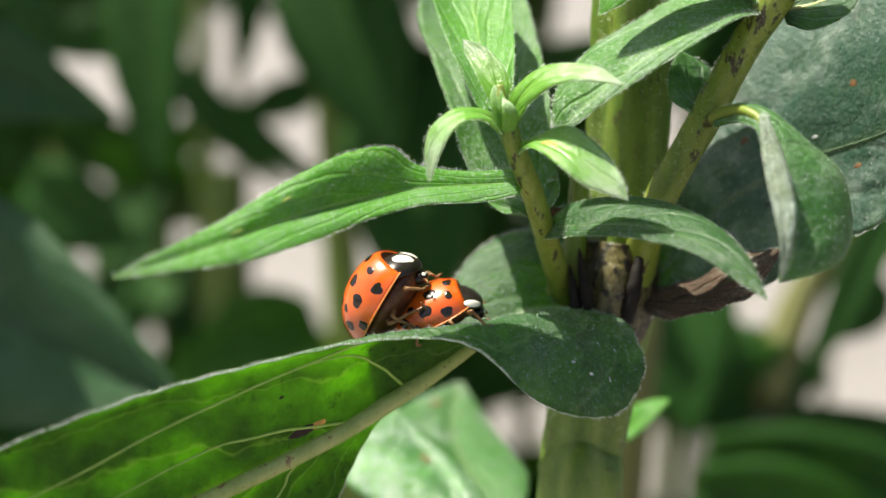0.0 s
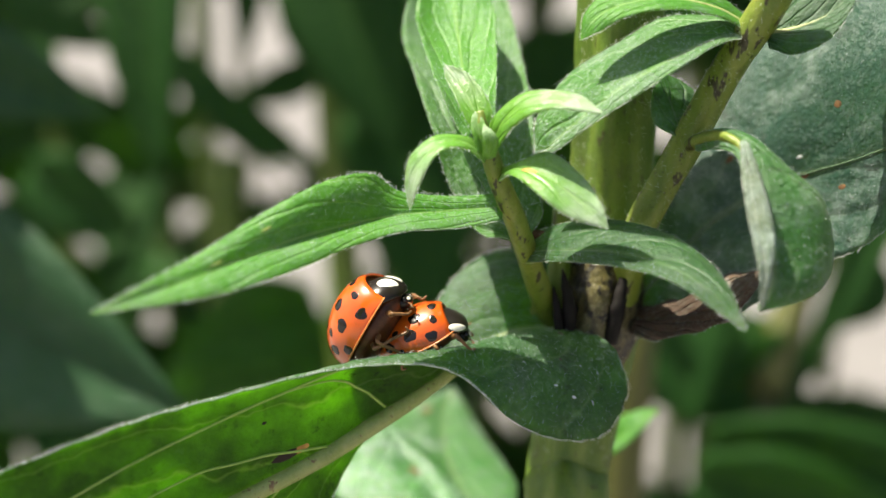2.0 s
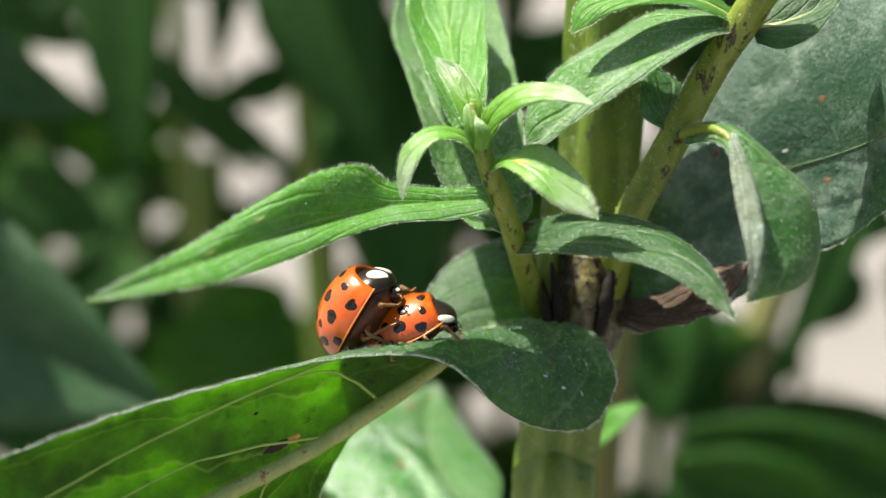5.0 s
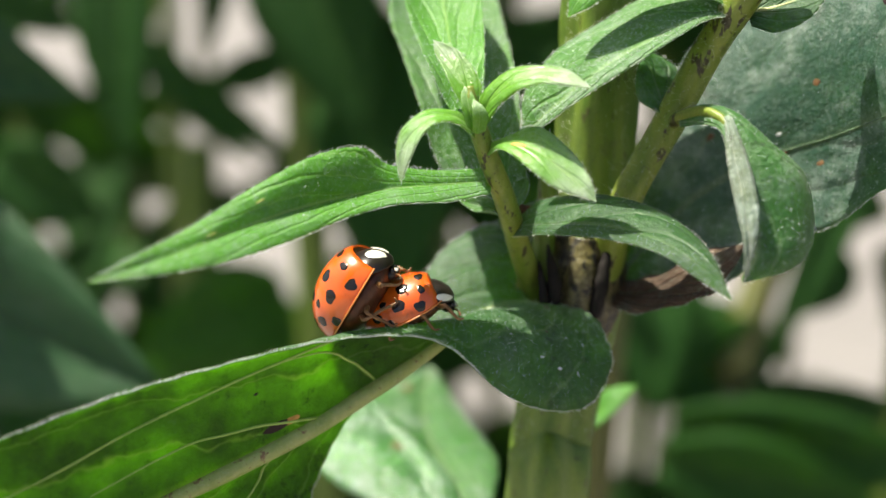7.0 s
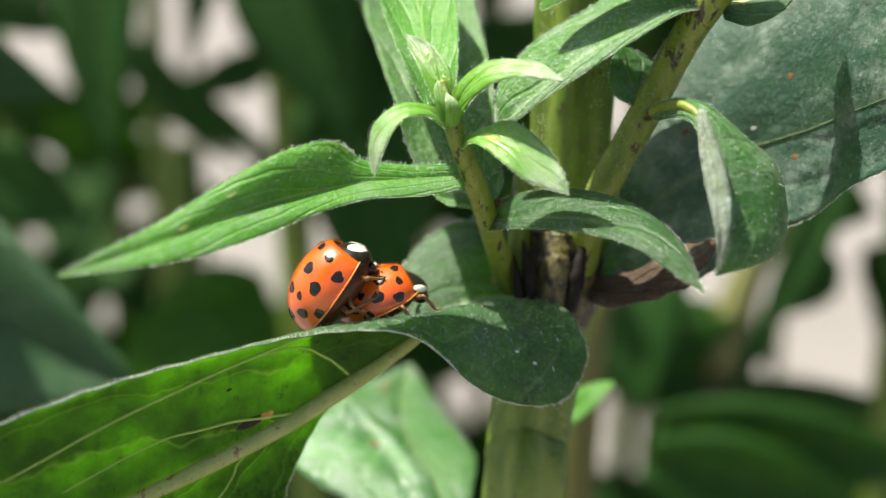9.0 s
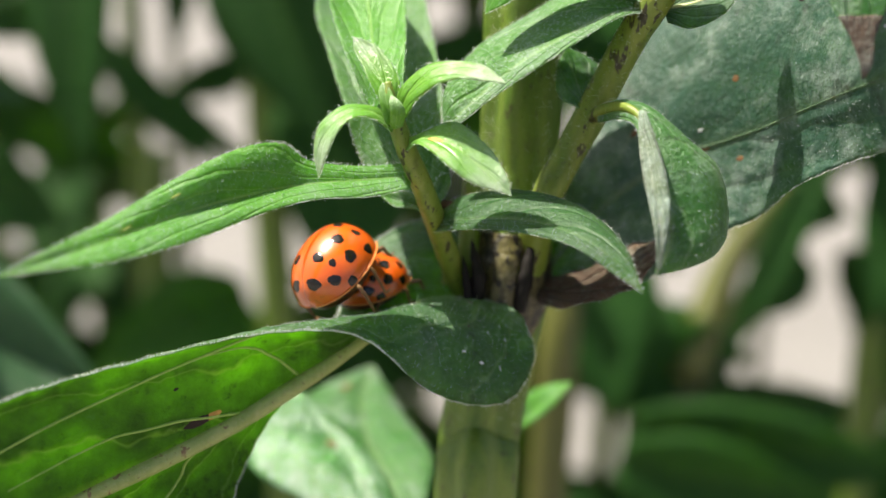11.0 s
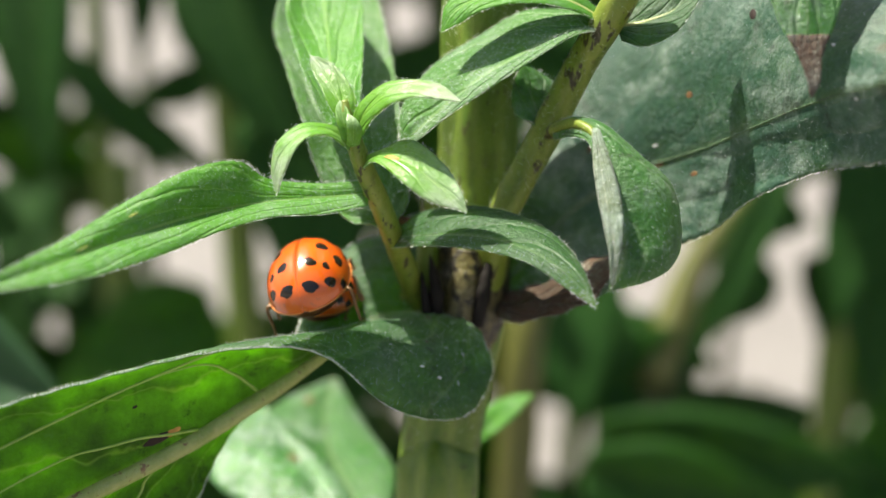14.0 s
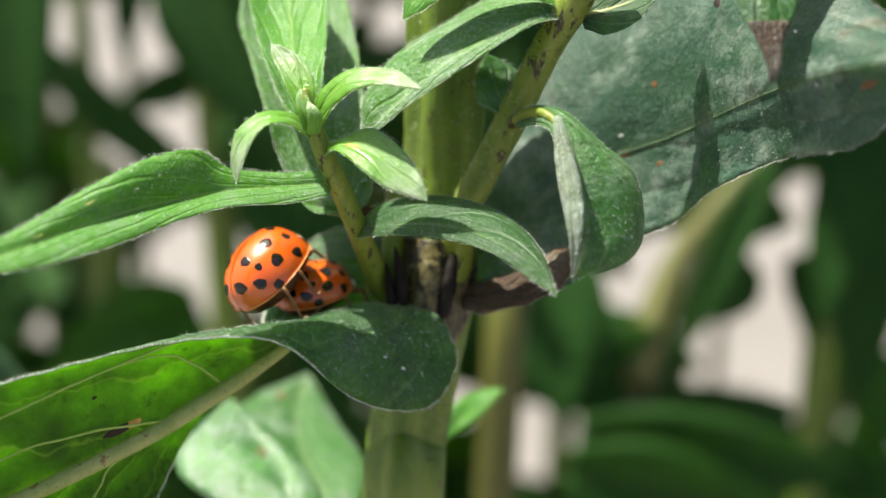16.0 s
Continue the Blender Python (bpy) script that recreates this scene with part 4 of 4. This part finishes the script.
def ladybird(name, label, a, b, h, spots, legs, bow, lobe):
    """A ladybird, x forward, z up, its origin in the middle of its wing cases' rim (mm in, metres out); bow: how far its neck bends down; lobe: where the white of its neck shield lies, from the crown down. Gives the ladybird and its legs."""
    bug = thing(name, label, "ladybird")
    front = radians(138)
    limbs = []
    for side, word in ((1, "left"), (-1, "right")):
        n, m = 26, 20
        rows = []
        for lift in (0.0, -0.10):
            for i in range(n):
                al = radians(0.4) + (front - radians(0.4)) * i / (n - 1)
                for j in range(m):
                    be = side * (0.006 + 1.60 * j / (m - 1))
                    round_off = 0.10 * max(0.0, (i / (n - 1) - 0.85) / 0.15) ** 2
                    rows.append(dome(al, be, a, b, h, lift - round_off) / 1000)
        faces = []
        k = n * m
        for i in range(n - 1):
            for j in range(m - 1):
                q = i * m + j
                f = (q, q + 1, q + m + 1, q + m)
                faces.append(f if side < 0 else f[::-1])
                g = tuple(k + v for v in f)
                faces.append(g[::-1] if side < 0 else g)
        rim = [i * m for i in range(n)] + [(n - 1) * m + j for j in range(1, m)] + [i * m + m - 1 for i in range(n - 2, -1, -1)] + [j for j in range(m - 2, 0, -1)]
        for q, r in zip(rim, rim[1:] + rim[:1]):
            faces.append((q, r, k + r, k + q))
        case = link_mesh("wing_case", rows, faces, [SHELL], bug)
        edge = [dome(radians(4) + (front - radians(4)) * k / 20, side * 1.605, a, b, h, 0.01) for k in range(21)]
        tube("rim", edge, [0.05, 0.055, 0.055, 0.05], RIM, case, "pale thin rim", n=40, around=6)
        for sa, sb, ra, rb in spots:
            rng = random.Random(int(sa * 100 + sb * 10 + side))
            verts = [dome(radians(sa), side * radians(sb), a, b, h, 0.022) / 1000]
            rings, seg = 4, 18
            for r in range(1, rings + 1):
                for s in range(seg):
                    t = 2 * math.pi * s / seg
                    wob = 1 + 0.10 * math.sin(2 * t + sa) + 0.08 * math.sin(3 * t + sb) + 0.05 * math.sin(5 * t + sa)
                    f = r / rings * wob
                    w = max(0.3, math.sin(radians(sa)))
                    be = radians(sb) + math.sin(t) * f * rb / (b * w)
                    al = radians(sa) + math.cos(t) * f * ra / a
                    verts.append(dome(al, side * max(0.012, be), a, b, h, 0.022 if r < rings else 0.004) / 1000)
            faces = []
            for s in range(seg):
                e = (s + 1) % seg
                faces.append((0, 1 + s, 1 + e))
                for r in range(rings - 1):
                    q = 1 + r * seg
                    faces.append((q + s, q + seg + s, q + seg + e, q + e))
            if side > 0:
                faces = [f[::-1] for f in faces]
            link_mesh("spot", verts, faces, [SPOT], case)

    def lump(nm, centre, size, mat, parent, lab="", n=14, cut=None, power=1.0):
        verts, faces = [], []
        for i in range(n + 1):
            th = math.pi * i / n
            for j in range(2 * n):
                ph = math.pi * j / n
                d = np.array([math.cos(th), math.sin(th) * math.cos(ph), math.sin(th) * math.sin(ph)])
                d = np.sign(d) * np.abs(d) ** power
                p = np.array(centre) + d * np.array(size)
                if cut is not None:
                    p[2] = max(p[2], cut)
                verts.append(p / 1000)
        for i in range(n):
            for j in range(2 * n):
                e = (j + 1) % (2 * n)
                faces.append((i * 2 * n + j, i * 2 * n + e, (i + 1) * 2 * n + e, (i + 1) * 2 * n + j))
        return link_mesh(nm, verts, faces, [mat], parent, lab)

    fx = -a * math.cos(front)
    lump("abdomen", (-0.1, 0, -0.42), (a * 0.88, b * 0.84, h * 0.46), BELLY, bug, "reddish-brown belly")
    pc, ps = (fx - 0.15, 0, 0.0), (1.50, b * 0.76, h * 0.46)
    pron = lump("pronotum", pc, ps, BLACK, bug, "glossy black neck shield", cut=-0.05)
    chest = lump("thorax", (fx - 0.1, 0, -0.42), (1.05, b * 0.56, 0.60), BELLY, bug, "dark brown thorax")

    def patch(nm, centre, size, th0, th1, ph0, ph1, mat, parent, lab=""):
        n, verts, faces = 9, [], []
        for i in range(n):
            for j in range(n):
                f, g = i / (n - 1) * 2 - 1, j / (n - 1) * 2 - 1
                f, g = f * math.sqrt(1 - g * g / 2), g * math.sqrt(1 - f * f / 2)
                th, ph = radians((th0 + th1) / 2 + f * (th1 - th0) / 2), radians((ph0 + ph1) / 2 + g * (ph1 - ph0) / 2)
                d = np.array([math.cos(th), math.sin(th) * math.sin(ph), math.sin(th) * math.cos(ph)])
                lift = 1.02 if max(abs(i * 2 - n + 1), abs(j * 2 - n + 1)) < n - 1 else 1.0
                verts.append((np.array(centre) + d * np.array(size) * lift) / 1000)
        for i in range(n - 1):
            for j in range(n - 1):
                q = i * n + j
                faces.append((q, q + n, q + n + 1, q + 1) if ph1 > ph0 else (q, q + 1, q + n + 1, q + n))
        return link_mesh(nm, verts, faces, [mat], parent, lab)

    head = lump("head", (fx + 1.05, 0, -0.58), (0.55, 0.70, 0.46), BLACK, bug, "small black head", n=10)
    for s in (1, -1):
        patch("white_patch", pc, ps, 30, 84, s * lobe[0], s * lobe[1], CREAM, pron, "creamy white side patch")
        lump("eye", (fx + 1.25, s * 0.54, -0.42), (0.2, 0.16, 0.2), SPOT, head, "", n=8)
        patch("face_mark", (fx + 1.05, 0, -0.58), (0.55, 0.70, 0.46), 20, 50, s * 20, s * 70, CREAM, head, "cream face mark")
        tube("antenna", [(fx + 1.4, s * 0.45, -0.65), (fx + 1.62, s * 0.72, -0.66), (fx + 1.74, s * 0.88, -0.76), (fx + 1.78, s * 0.92, -0.9)], [0.05, 0.045, 0.06, 0.09], LEG, head, "", n=12, around=6)
        for x0, x1, spread, drop in legs:
            limb = tube("leg", [(x0, s * b * 0.35, -0.4), (x0 + 0.35 * (x1 - x0), s * b * 0.80, -0.42), (x0 + 0.6 * (x1 - x0), s * (b + spread * 0.65), -0.32), (x0 + 0.8 * (x1 - x0), s * (b + spread * 0.85), drop * 0.62),
                         (x1, s * (b + spread), drop * 0.96), (x1 + 0.3, s * (b + spread + 0.12), drop)], [0.16, 0.17, 0.12, 0.10, 0.08, 0.05], LEG, bug, "", n=26, around=8)
            limbs.append((limb, s, (x0, s * b * 0.35, -0.4)))
    hinge = Vector((fx - 0.25, 0, h * 0.30)) / 1000
    for piece in (pron, chest, head):
        piece.matrix_local = Matrix.Translation(hinge) @ Matrix.Rotation(radians(bow), 4, "Y") @ Matrix.Translation(-hinge)
    return bug, limbs


SPOTS = [(33, 30, 0.42, 0.52), (50, 64, 0.40, 0.40), (64, 86, 0.32, 0.30), (66, 22, 0.34, 0.40), (66, 46, 0.26, 0.26), (84, 62, 0.40, 0.44), (96, 34, 0.36, 0.46), (108, 78, 0.36, 0.34), (122, 16, 0.30, 0.38), (118, 50, 0.26, 0.32)]
male, male_legs = ladybird("ladybird", "orange ladybird with black spots mounted on another", 3.28, 2.68, 2.55, SPOTS, [(1.5, 2.3, -0.3, -1.3), (0.3, -0.1, 0.1, -2.3), (-0.9, -2.0, 0.1, -2.5)], 44, (6, 42))
female, _ = ladybird("ladybird", "orange-red spotted ladybird carrying another on a leaf", 2.85, 2.3, 1.85, SPOTS, [(1.7, 2.6, 0.0, -1.5), (0.5, 1.0, 0.1, -1.4), (-0.9, -1.7, -0.4, -0.9)], 34, (52, 84))


# ---- plants behind ----
def back_plant(label, stems, leaves, seed, mats=(SHADE, SHADE), skin=STEM):
    """stems: foot, top, radius (mm); leaves: base, tip, width (mm), how far it faces the viewer."""
    ob = thing("background_plant", label, "plant", "plants behind", (stems[0][0][0] / 1000, stems[0][0][1] / 1000, 0.0) if stems else (0, 0, 0))
    for i, (foot, top, r) in enumerate(stems):
        foot, top = np.array(foot, float), np.array(top, float)
        mid = (foot + top) / 2 + np.array([4.0 * math.sin(seed + i), 3.0, 0])
        tube("stem", [foot, mid, top], [r * 1.2, r, r * 0.8], skin, ob, "", n=14, around=10)
    for i, (base, tip, width, face) in enumerate(leaves):
        base, tip = np.array(base, float), np.array(tip, float)
        way = tip - base
        blade(ob, base, way, np.linalg.norm(way), width, (0.25 * math.sin(seed * 2.3 + i), -face, 1.0 - face), mats, "", droop=0.08, fold=0.25, seed=seed * 10 + i, n=12, across=3, rib=0)
    for o in ob.children:
        o.matrix_parent_inverse = Matrix.Translation(-ob.location)
    return ob


def down(p):
    """The foot on the ground below a place."""
    return (p[0] * 1.0, p[1] + 6, 0)


# leaves with face 0.1 are unseen, added above the view to cast shade
near = [
    ("dark green plant close behind, out of focus", [(down((-63.99, 130.06, 251.21)), (-66.5, 134.0, 330.0), 2.2)],
     [((-65.83, 134.51, 269.05), (-24.47, 112.52, 255.25), 24, 0.93), ((-67.41, 142.17, 291.53), (-37.91, 149.19, 278.32), 13, 0.92), ((-66, 134, 322), (-96, 150, 326), 24, 0.1), ((-66, 134, 324), (-44, 156, 330), 26, 0.1), ((-66, 134, 318), (-78, 112, 320), 24, 0.1), ((-66, 134, 328), (-76, 168, 334), 26, 0.1)]),
    ("tall green plant with hanging leaves, out of focus", [(down((-19.21, 221.48, 216.92)), (-22.88, 241.48, 317.81), 4.0), (down((-57.83, 282.74, 193.94)), (-59.43, 314.98, 323.23), 3.0)],
     [((-46.37, 207.62, 306.01), (-45.44, 192.20, 260.69), 15, 0.85), ((-22.88, 237.03, 299.97), (-8.39, 221.73, 259.24), 24, 0.85), ((-6.82, 241.67, 277.21), (-2.45, 218.74, 226.61), 28, 0.85), ((-23.38, 230.82, 254.39), (-46.37, 226.08, 276.70), 5, 0.8), ((-42.16, 287.66, 296.34), (-44.03, 280.74, 268.59), 8, 0.85), ((-56.33, 263.54, 273.99), (-31.60, 250.06, 248.86), 9, 0.92), ((-78.73, 235.11, 283.97), (-55.6, 229.46, 277.86), 7, 0.9), ((-78.9, 237.96, 254.08), (-57.51, 230.96, 242.53), 17, 0.93), ((-23, 241, 316), (32, 222, 322), 34, 0.1), ((-23, 241, 314), (24, 262, 326), 36, 0.1), ((-23, 241, 312), (10, 200, 318), 30, 0.1), ((-23, 241, 318), (8, 226, 330), 34, 0.1), ((-27.85, 300.47, 265.05), (-51.84, 298.37, 256.64), 10, 0.92)]),
    ("green plant low behind the stem, out of focus", [(down((51.29, 191.82, 226.12)), (51.29, 191.82, 226.12), 2.8), ((51.29, 191.82, 226.12), (75.39, 205.2, 263.22), 2.8), (down((26.9, 159.85, 238.43)), (26.9, 163.51, 258.0), 3.4)],
     [((41.4, 186.34, 220.67), (85.74, 174.98, 216.45), 15, 0.95), ((81.75, 201.01, 217.5), (33.33, 192.21, 223.55), 9, 0.95), ((58.19, 195.48, 232.5), (39.62, 187.2, 224.12), 15, 0.95), ((35.32, 199.9, 250.25), (39.22, 184.69, 222.32), 20, 0.95), ((43.88, 202.99, 237.84), (52.7, 191.93, 218.29), 13, 0.95), ((72.49, 196.87, 262.91), (55.37, 184.72, 230.7), 7, 0.95), ((69.56, 220.03, 252.45), (85.39, 215.67, 247.35), 13, 0.95), ((78.9, 217.85, 239.58), (69.62, 211.37, 230.12), 9, 0.95), ((45.37, 217.85, 247.84), (54.33, 211.72, 239.76), 10, 0.95), ((45.67, 205.89, 232.94), (66.16, 201.92, 225.26), 11, 0.95), ((37.64, 175.8, 219.72), (70.34, 169.19, 213.86), 16, 0.95)]),
    ("tall dark plant at the clearing, out of focus", [(down((111.68, 240.33, 209.85)), (108.38, 259.79, 308.58), 3.2)],
     [((107.27, 249.05, 265.49), (105.64, 223.61, 204.81), 22, 0.85), ((108.94, 252.81, 280.57), (88.80, 240.64, 252.45), 14, 0.92), ((108, 258, 306), (44, 236, 318), 34, 0.1), ((108, 258, 306), (62, 210, 316), 32, 0.1), ((108, 258, 308), (58, 270, 320), 34, 0.1), ((108, 258, 306), (100, 214, 312), 30, 0.1), ((95.05, 241.53, 235.32), (96.96, 232.48, 219.72), 9, 0.9), ((89.24, 229.87, 262.97), (63.84, 219.31, 245.42), 13, 0.93), ((98.52, 228.62, 257.97), (90.95, 214.94, 227.89), 11, 0.93)]),
    ("broad dark leaves low behind, out of focus", [(down((-42.04, 242.25, 196.87)), (-44.35, 256.22, 252.90), 3.4)],
     [((-25.37, 244.16, 225.23), (-53.75, 236.69, 215.92), 20, 0.92), ((-55.90, 243.92, 203.60), (-18.21, 238.30, 222.39), 22, 0.92)]),
]
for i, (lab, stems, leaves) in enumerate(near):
    back_plant(lab, stems, leaves, i + 1, (SHADE_VEINED, SHADE_VEINED) if i == 0 else (SHADE_LIGHT, SHADE_LIGHT) if i == 4 else (SHADE, SHADE), SHADED_STEM if i == 2 else STEM)

# Gaps fitted to the camera's view, where the bright ground shows through: across, height, half width, half height (mm,
# 400 mm away)
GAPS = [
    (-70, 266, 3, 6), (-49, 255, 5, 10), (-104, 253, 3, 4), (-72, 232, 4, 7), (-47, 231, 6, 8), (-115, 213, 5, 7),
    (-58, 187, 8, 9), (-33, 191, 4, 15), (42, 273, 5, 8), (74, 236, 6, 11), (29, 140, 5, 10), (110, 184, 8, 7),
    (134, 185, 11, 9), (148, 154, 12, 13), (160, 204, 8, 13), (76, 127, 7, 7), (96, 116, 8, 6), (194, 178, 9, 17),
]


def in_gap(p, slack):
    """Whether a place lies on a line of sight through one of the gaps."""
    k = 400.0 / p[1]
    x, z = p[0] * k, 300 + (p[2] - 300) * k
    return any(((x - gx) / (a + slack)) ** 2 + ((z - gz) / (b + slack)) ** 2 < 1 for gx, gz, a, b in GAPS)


def thicket(count, seed):
    """Upright plants with pairs of lance-shaped leaves, standing off the gaps; unseen high leaves are added to shade
    the rest.
    """
    rng = random.Random(seed)
    for i in range(count):
        d = rng.uniform(260, 520)
        x = (-0.62 + 1.45 * (i + rng.random()) / count) * d
        stems, leaves = [], []
        foot, top = (x + rng.uniform(-15, 15), d + 10, 0), (x, d, 300 + d * 0.25 + 150)
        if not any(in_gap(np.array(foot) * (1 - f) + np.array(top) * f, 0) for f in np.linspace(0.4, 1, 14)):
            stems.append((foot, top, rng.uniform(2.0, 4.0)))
        z, turn = 300 - d * 0.62, rng.uniform(0, 6)
        while z < 300 + d * 0.24 + 150:
            high = z > 300 + d * 0.20
            turn += 1.2 + rng.uniform(-0.4, 0.4)
            for side in (0, math.pi):
                ln = rng.uniform(50, 95) * (1.25 if high else 1.0)
                way = np.array([math.cos(turn + side), 0.6 * math.sin(turn + side), rng.uniform(0.0, 0.5) if high else rng.uniform(-0.9, 0.3)])
                base = np.array([x + (foot[0] - x) * (1 - min(1.0, z / (450 + d * 0.25))), d, z])
                wid = rng.uniform(14, 24) * (1.5 if high else 1.0)
                tip = base + unit(way) * ln
                k = 400.0 / d
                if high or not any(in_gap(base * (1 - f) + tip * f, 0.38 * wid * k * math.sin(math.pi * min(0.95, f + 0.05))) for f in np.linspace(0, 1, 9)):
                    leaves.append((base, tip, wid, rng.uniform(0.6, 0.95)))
            z += rng.uniform(16, 28) * (1.6 if high else 1.0)
        stems = stems or [(foot, (foot[0], foot[1], 60), 2.5)]
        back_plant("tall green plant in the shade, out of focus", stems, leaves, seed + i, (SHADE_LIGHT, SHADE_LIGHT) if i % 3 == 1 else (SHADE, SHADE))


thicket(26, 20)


# ---- what moves ----
def stance(place, heading, pitch, roll=0.0):
    x, y, z = place
    return pose(x / 1000, y / 1000, z / 1000, roll, -pitch, heading)


def motions():
    # seconds, where the upper ladybird is, its heading, pitch and roll; of the one that carries it: heading, pitch, how far ahead, how far below
    pair = [
        (0.0, (-3.43, 74.91, 278.25), -8, 61, -6, 2, 26, 2.95, 0.95),
        (1.0, (-3.50, 75.11, 278.20), -8, 61, -6, 2, 26, 2.95, 0.95),
        (2.0, (-3.29, 74.77, 278.30), -8, 61, -6, 2, 26, 2.95, 0.95),
        (4.0, (-3.39, 74.59, 278.35), -8, 61, -6, 2, 26, 2.95, 0.95),
        (6.5, (-3.38, 74.06, 278.62), -6, 60, -6, 4, 26, 2.95, 0.95),
        (7.5, (-3.50, 73.24, 278.87), -2, 59, -6, 6, 25, 2.95, 0.95),
        (9.0, (-3.36, 74.26, 278.65), 10, 54, -8, 14, 23, 2.9, 0.95),
        (10.2, (-1.79, 75.54, 279.25), 36, 44, -14, 36, 18, 2.8, 1.40),
        (11.5, (0.38, 76.59, 279.25), 68, 25, -18, 50, 10, 3.3, 1.85),
        (12.0, (0.30, 77.00, 279.25), 72, 22, -18, 48, 10, 3.3, 1.85),
        (12.5, (0.69, 76.94, 279.25), 82, 20, -18, 56, 10, 3.3, 1.85),
        (13.0, (0.53, 76.70, 279.25), 68, 24, -18, 50, 10, 3.3, 1.85),
        (13.5, (0.58, 76.52, 279.28), 64, 26, -18, 50, 10, 3.2, 1.85),
        (14.0, (0.83, 76.15, 279.48), 86, 17, -16, 74, 10, 2.9, 1.7),
        (14.5, (0.78, 75.86, 279.48), 82, 20, -18, 72, 10, 2.9, 1.7),
        (15.0, (0.83, 75.76, 279.38), 60, 31, -20, 46, 10, 3.4, 1.9),
        (15.5, (0.57, 76.21, 279.28), 54, 33, -20, 42, 10, 3.5, 1.9),
        (16.0, (0.65, 76.61, 279.33), 52, 33, -20, 41, 10, 3.5, 1.9),
    ]
    walk(male, [(r[0], stance(r[1], r[2], r[3], r[4])) for r in pair])
    rows = []
    for t, (x, y, z), heading, pitch, roll, ahead, tilt, reach, low in pair:
        a = radians(ahead)
        rows.append((t, stance((x + reach * math.cos(a), y + reach * math.sin(a), z - low), ahead, tilt)))
    walk(female, rows)
    # the upper one clasps the other, then sets its legs down on the leaf
    for limb, side, (x, y, z) in male_legs:
        hip = Matrix.Translation(Vector((x, y, z)) / 1000)
        swing = 70 if x < -0.5 else 0
        rows = [(t, hip @ Matrix.Rotation(radians(-swing * k), 4, "Y") @ Matrix.Rotation(radians(-30 * side * k), 4, "X") @ hip.inverted()) for t, k in ((0.0, 1.0), (9.0, 1.0), (10.2, 0.5), (11.5, 0.0), (16.0, 0.0))]
        walk(limb, rows)


motions()
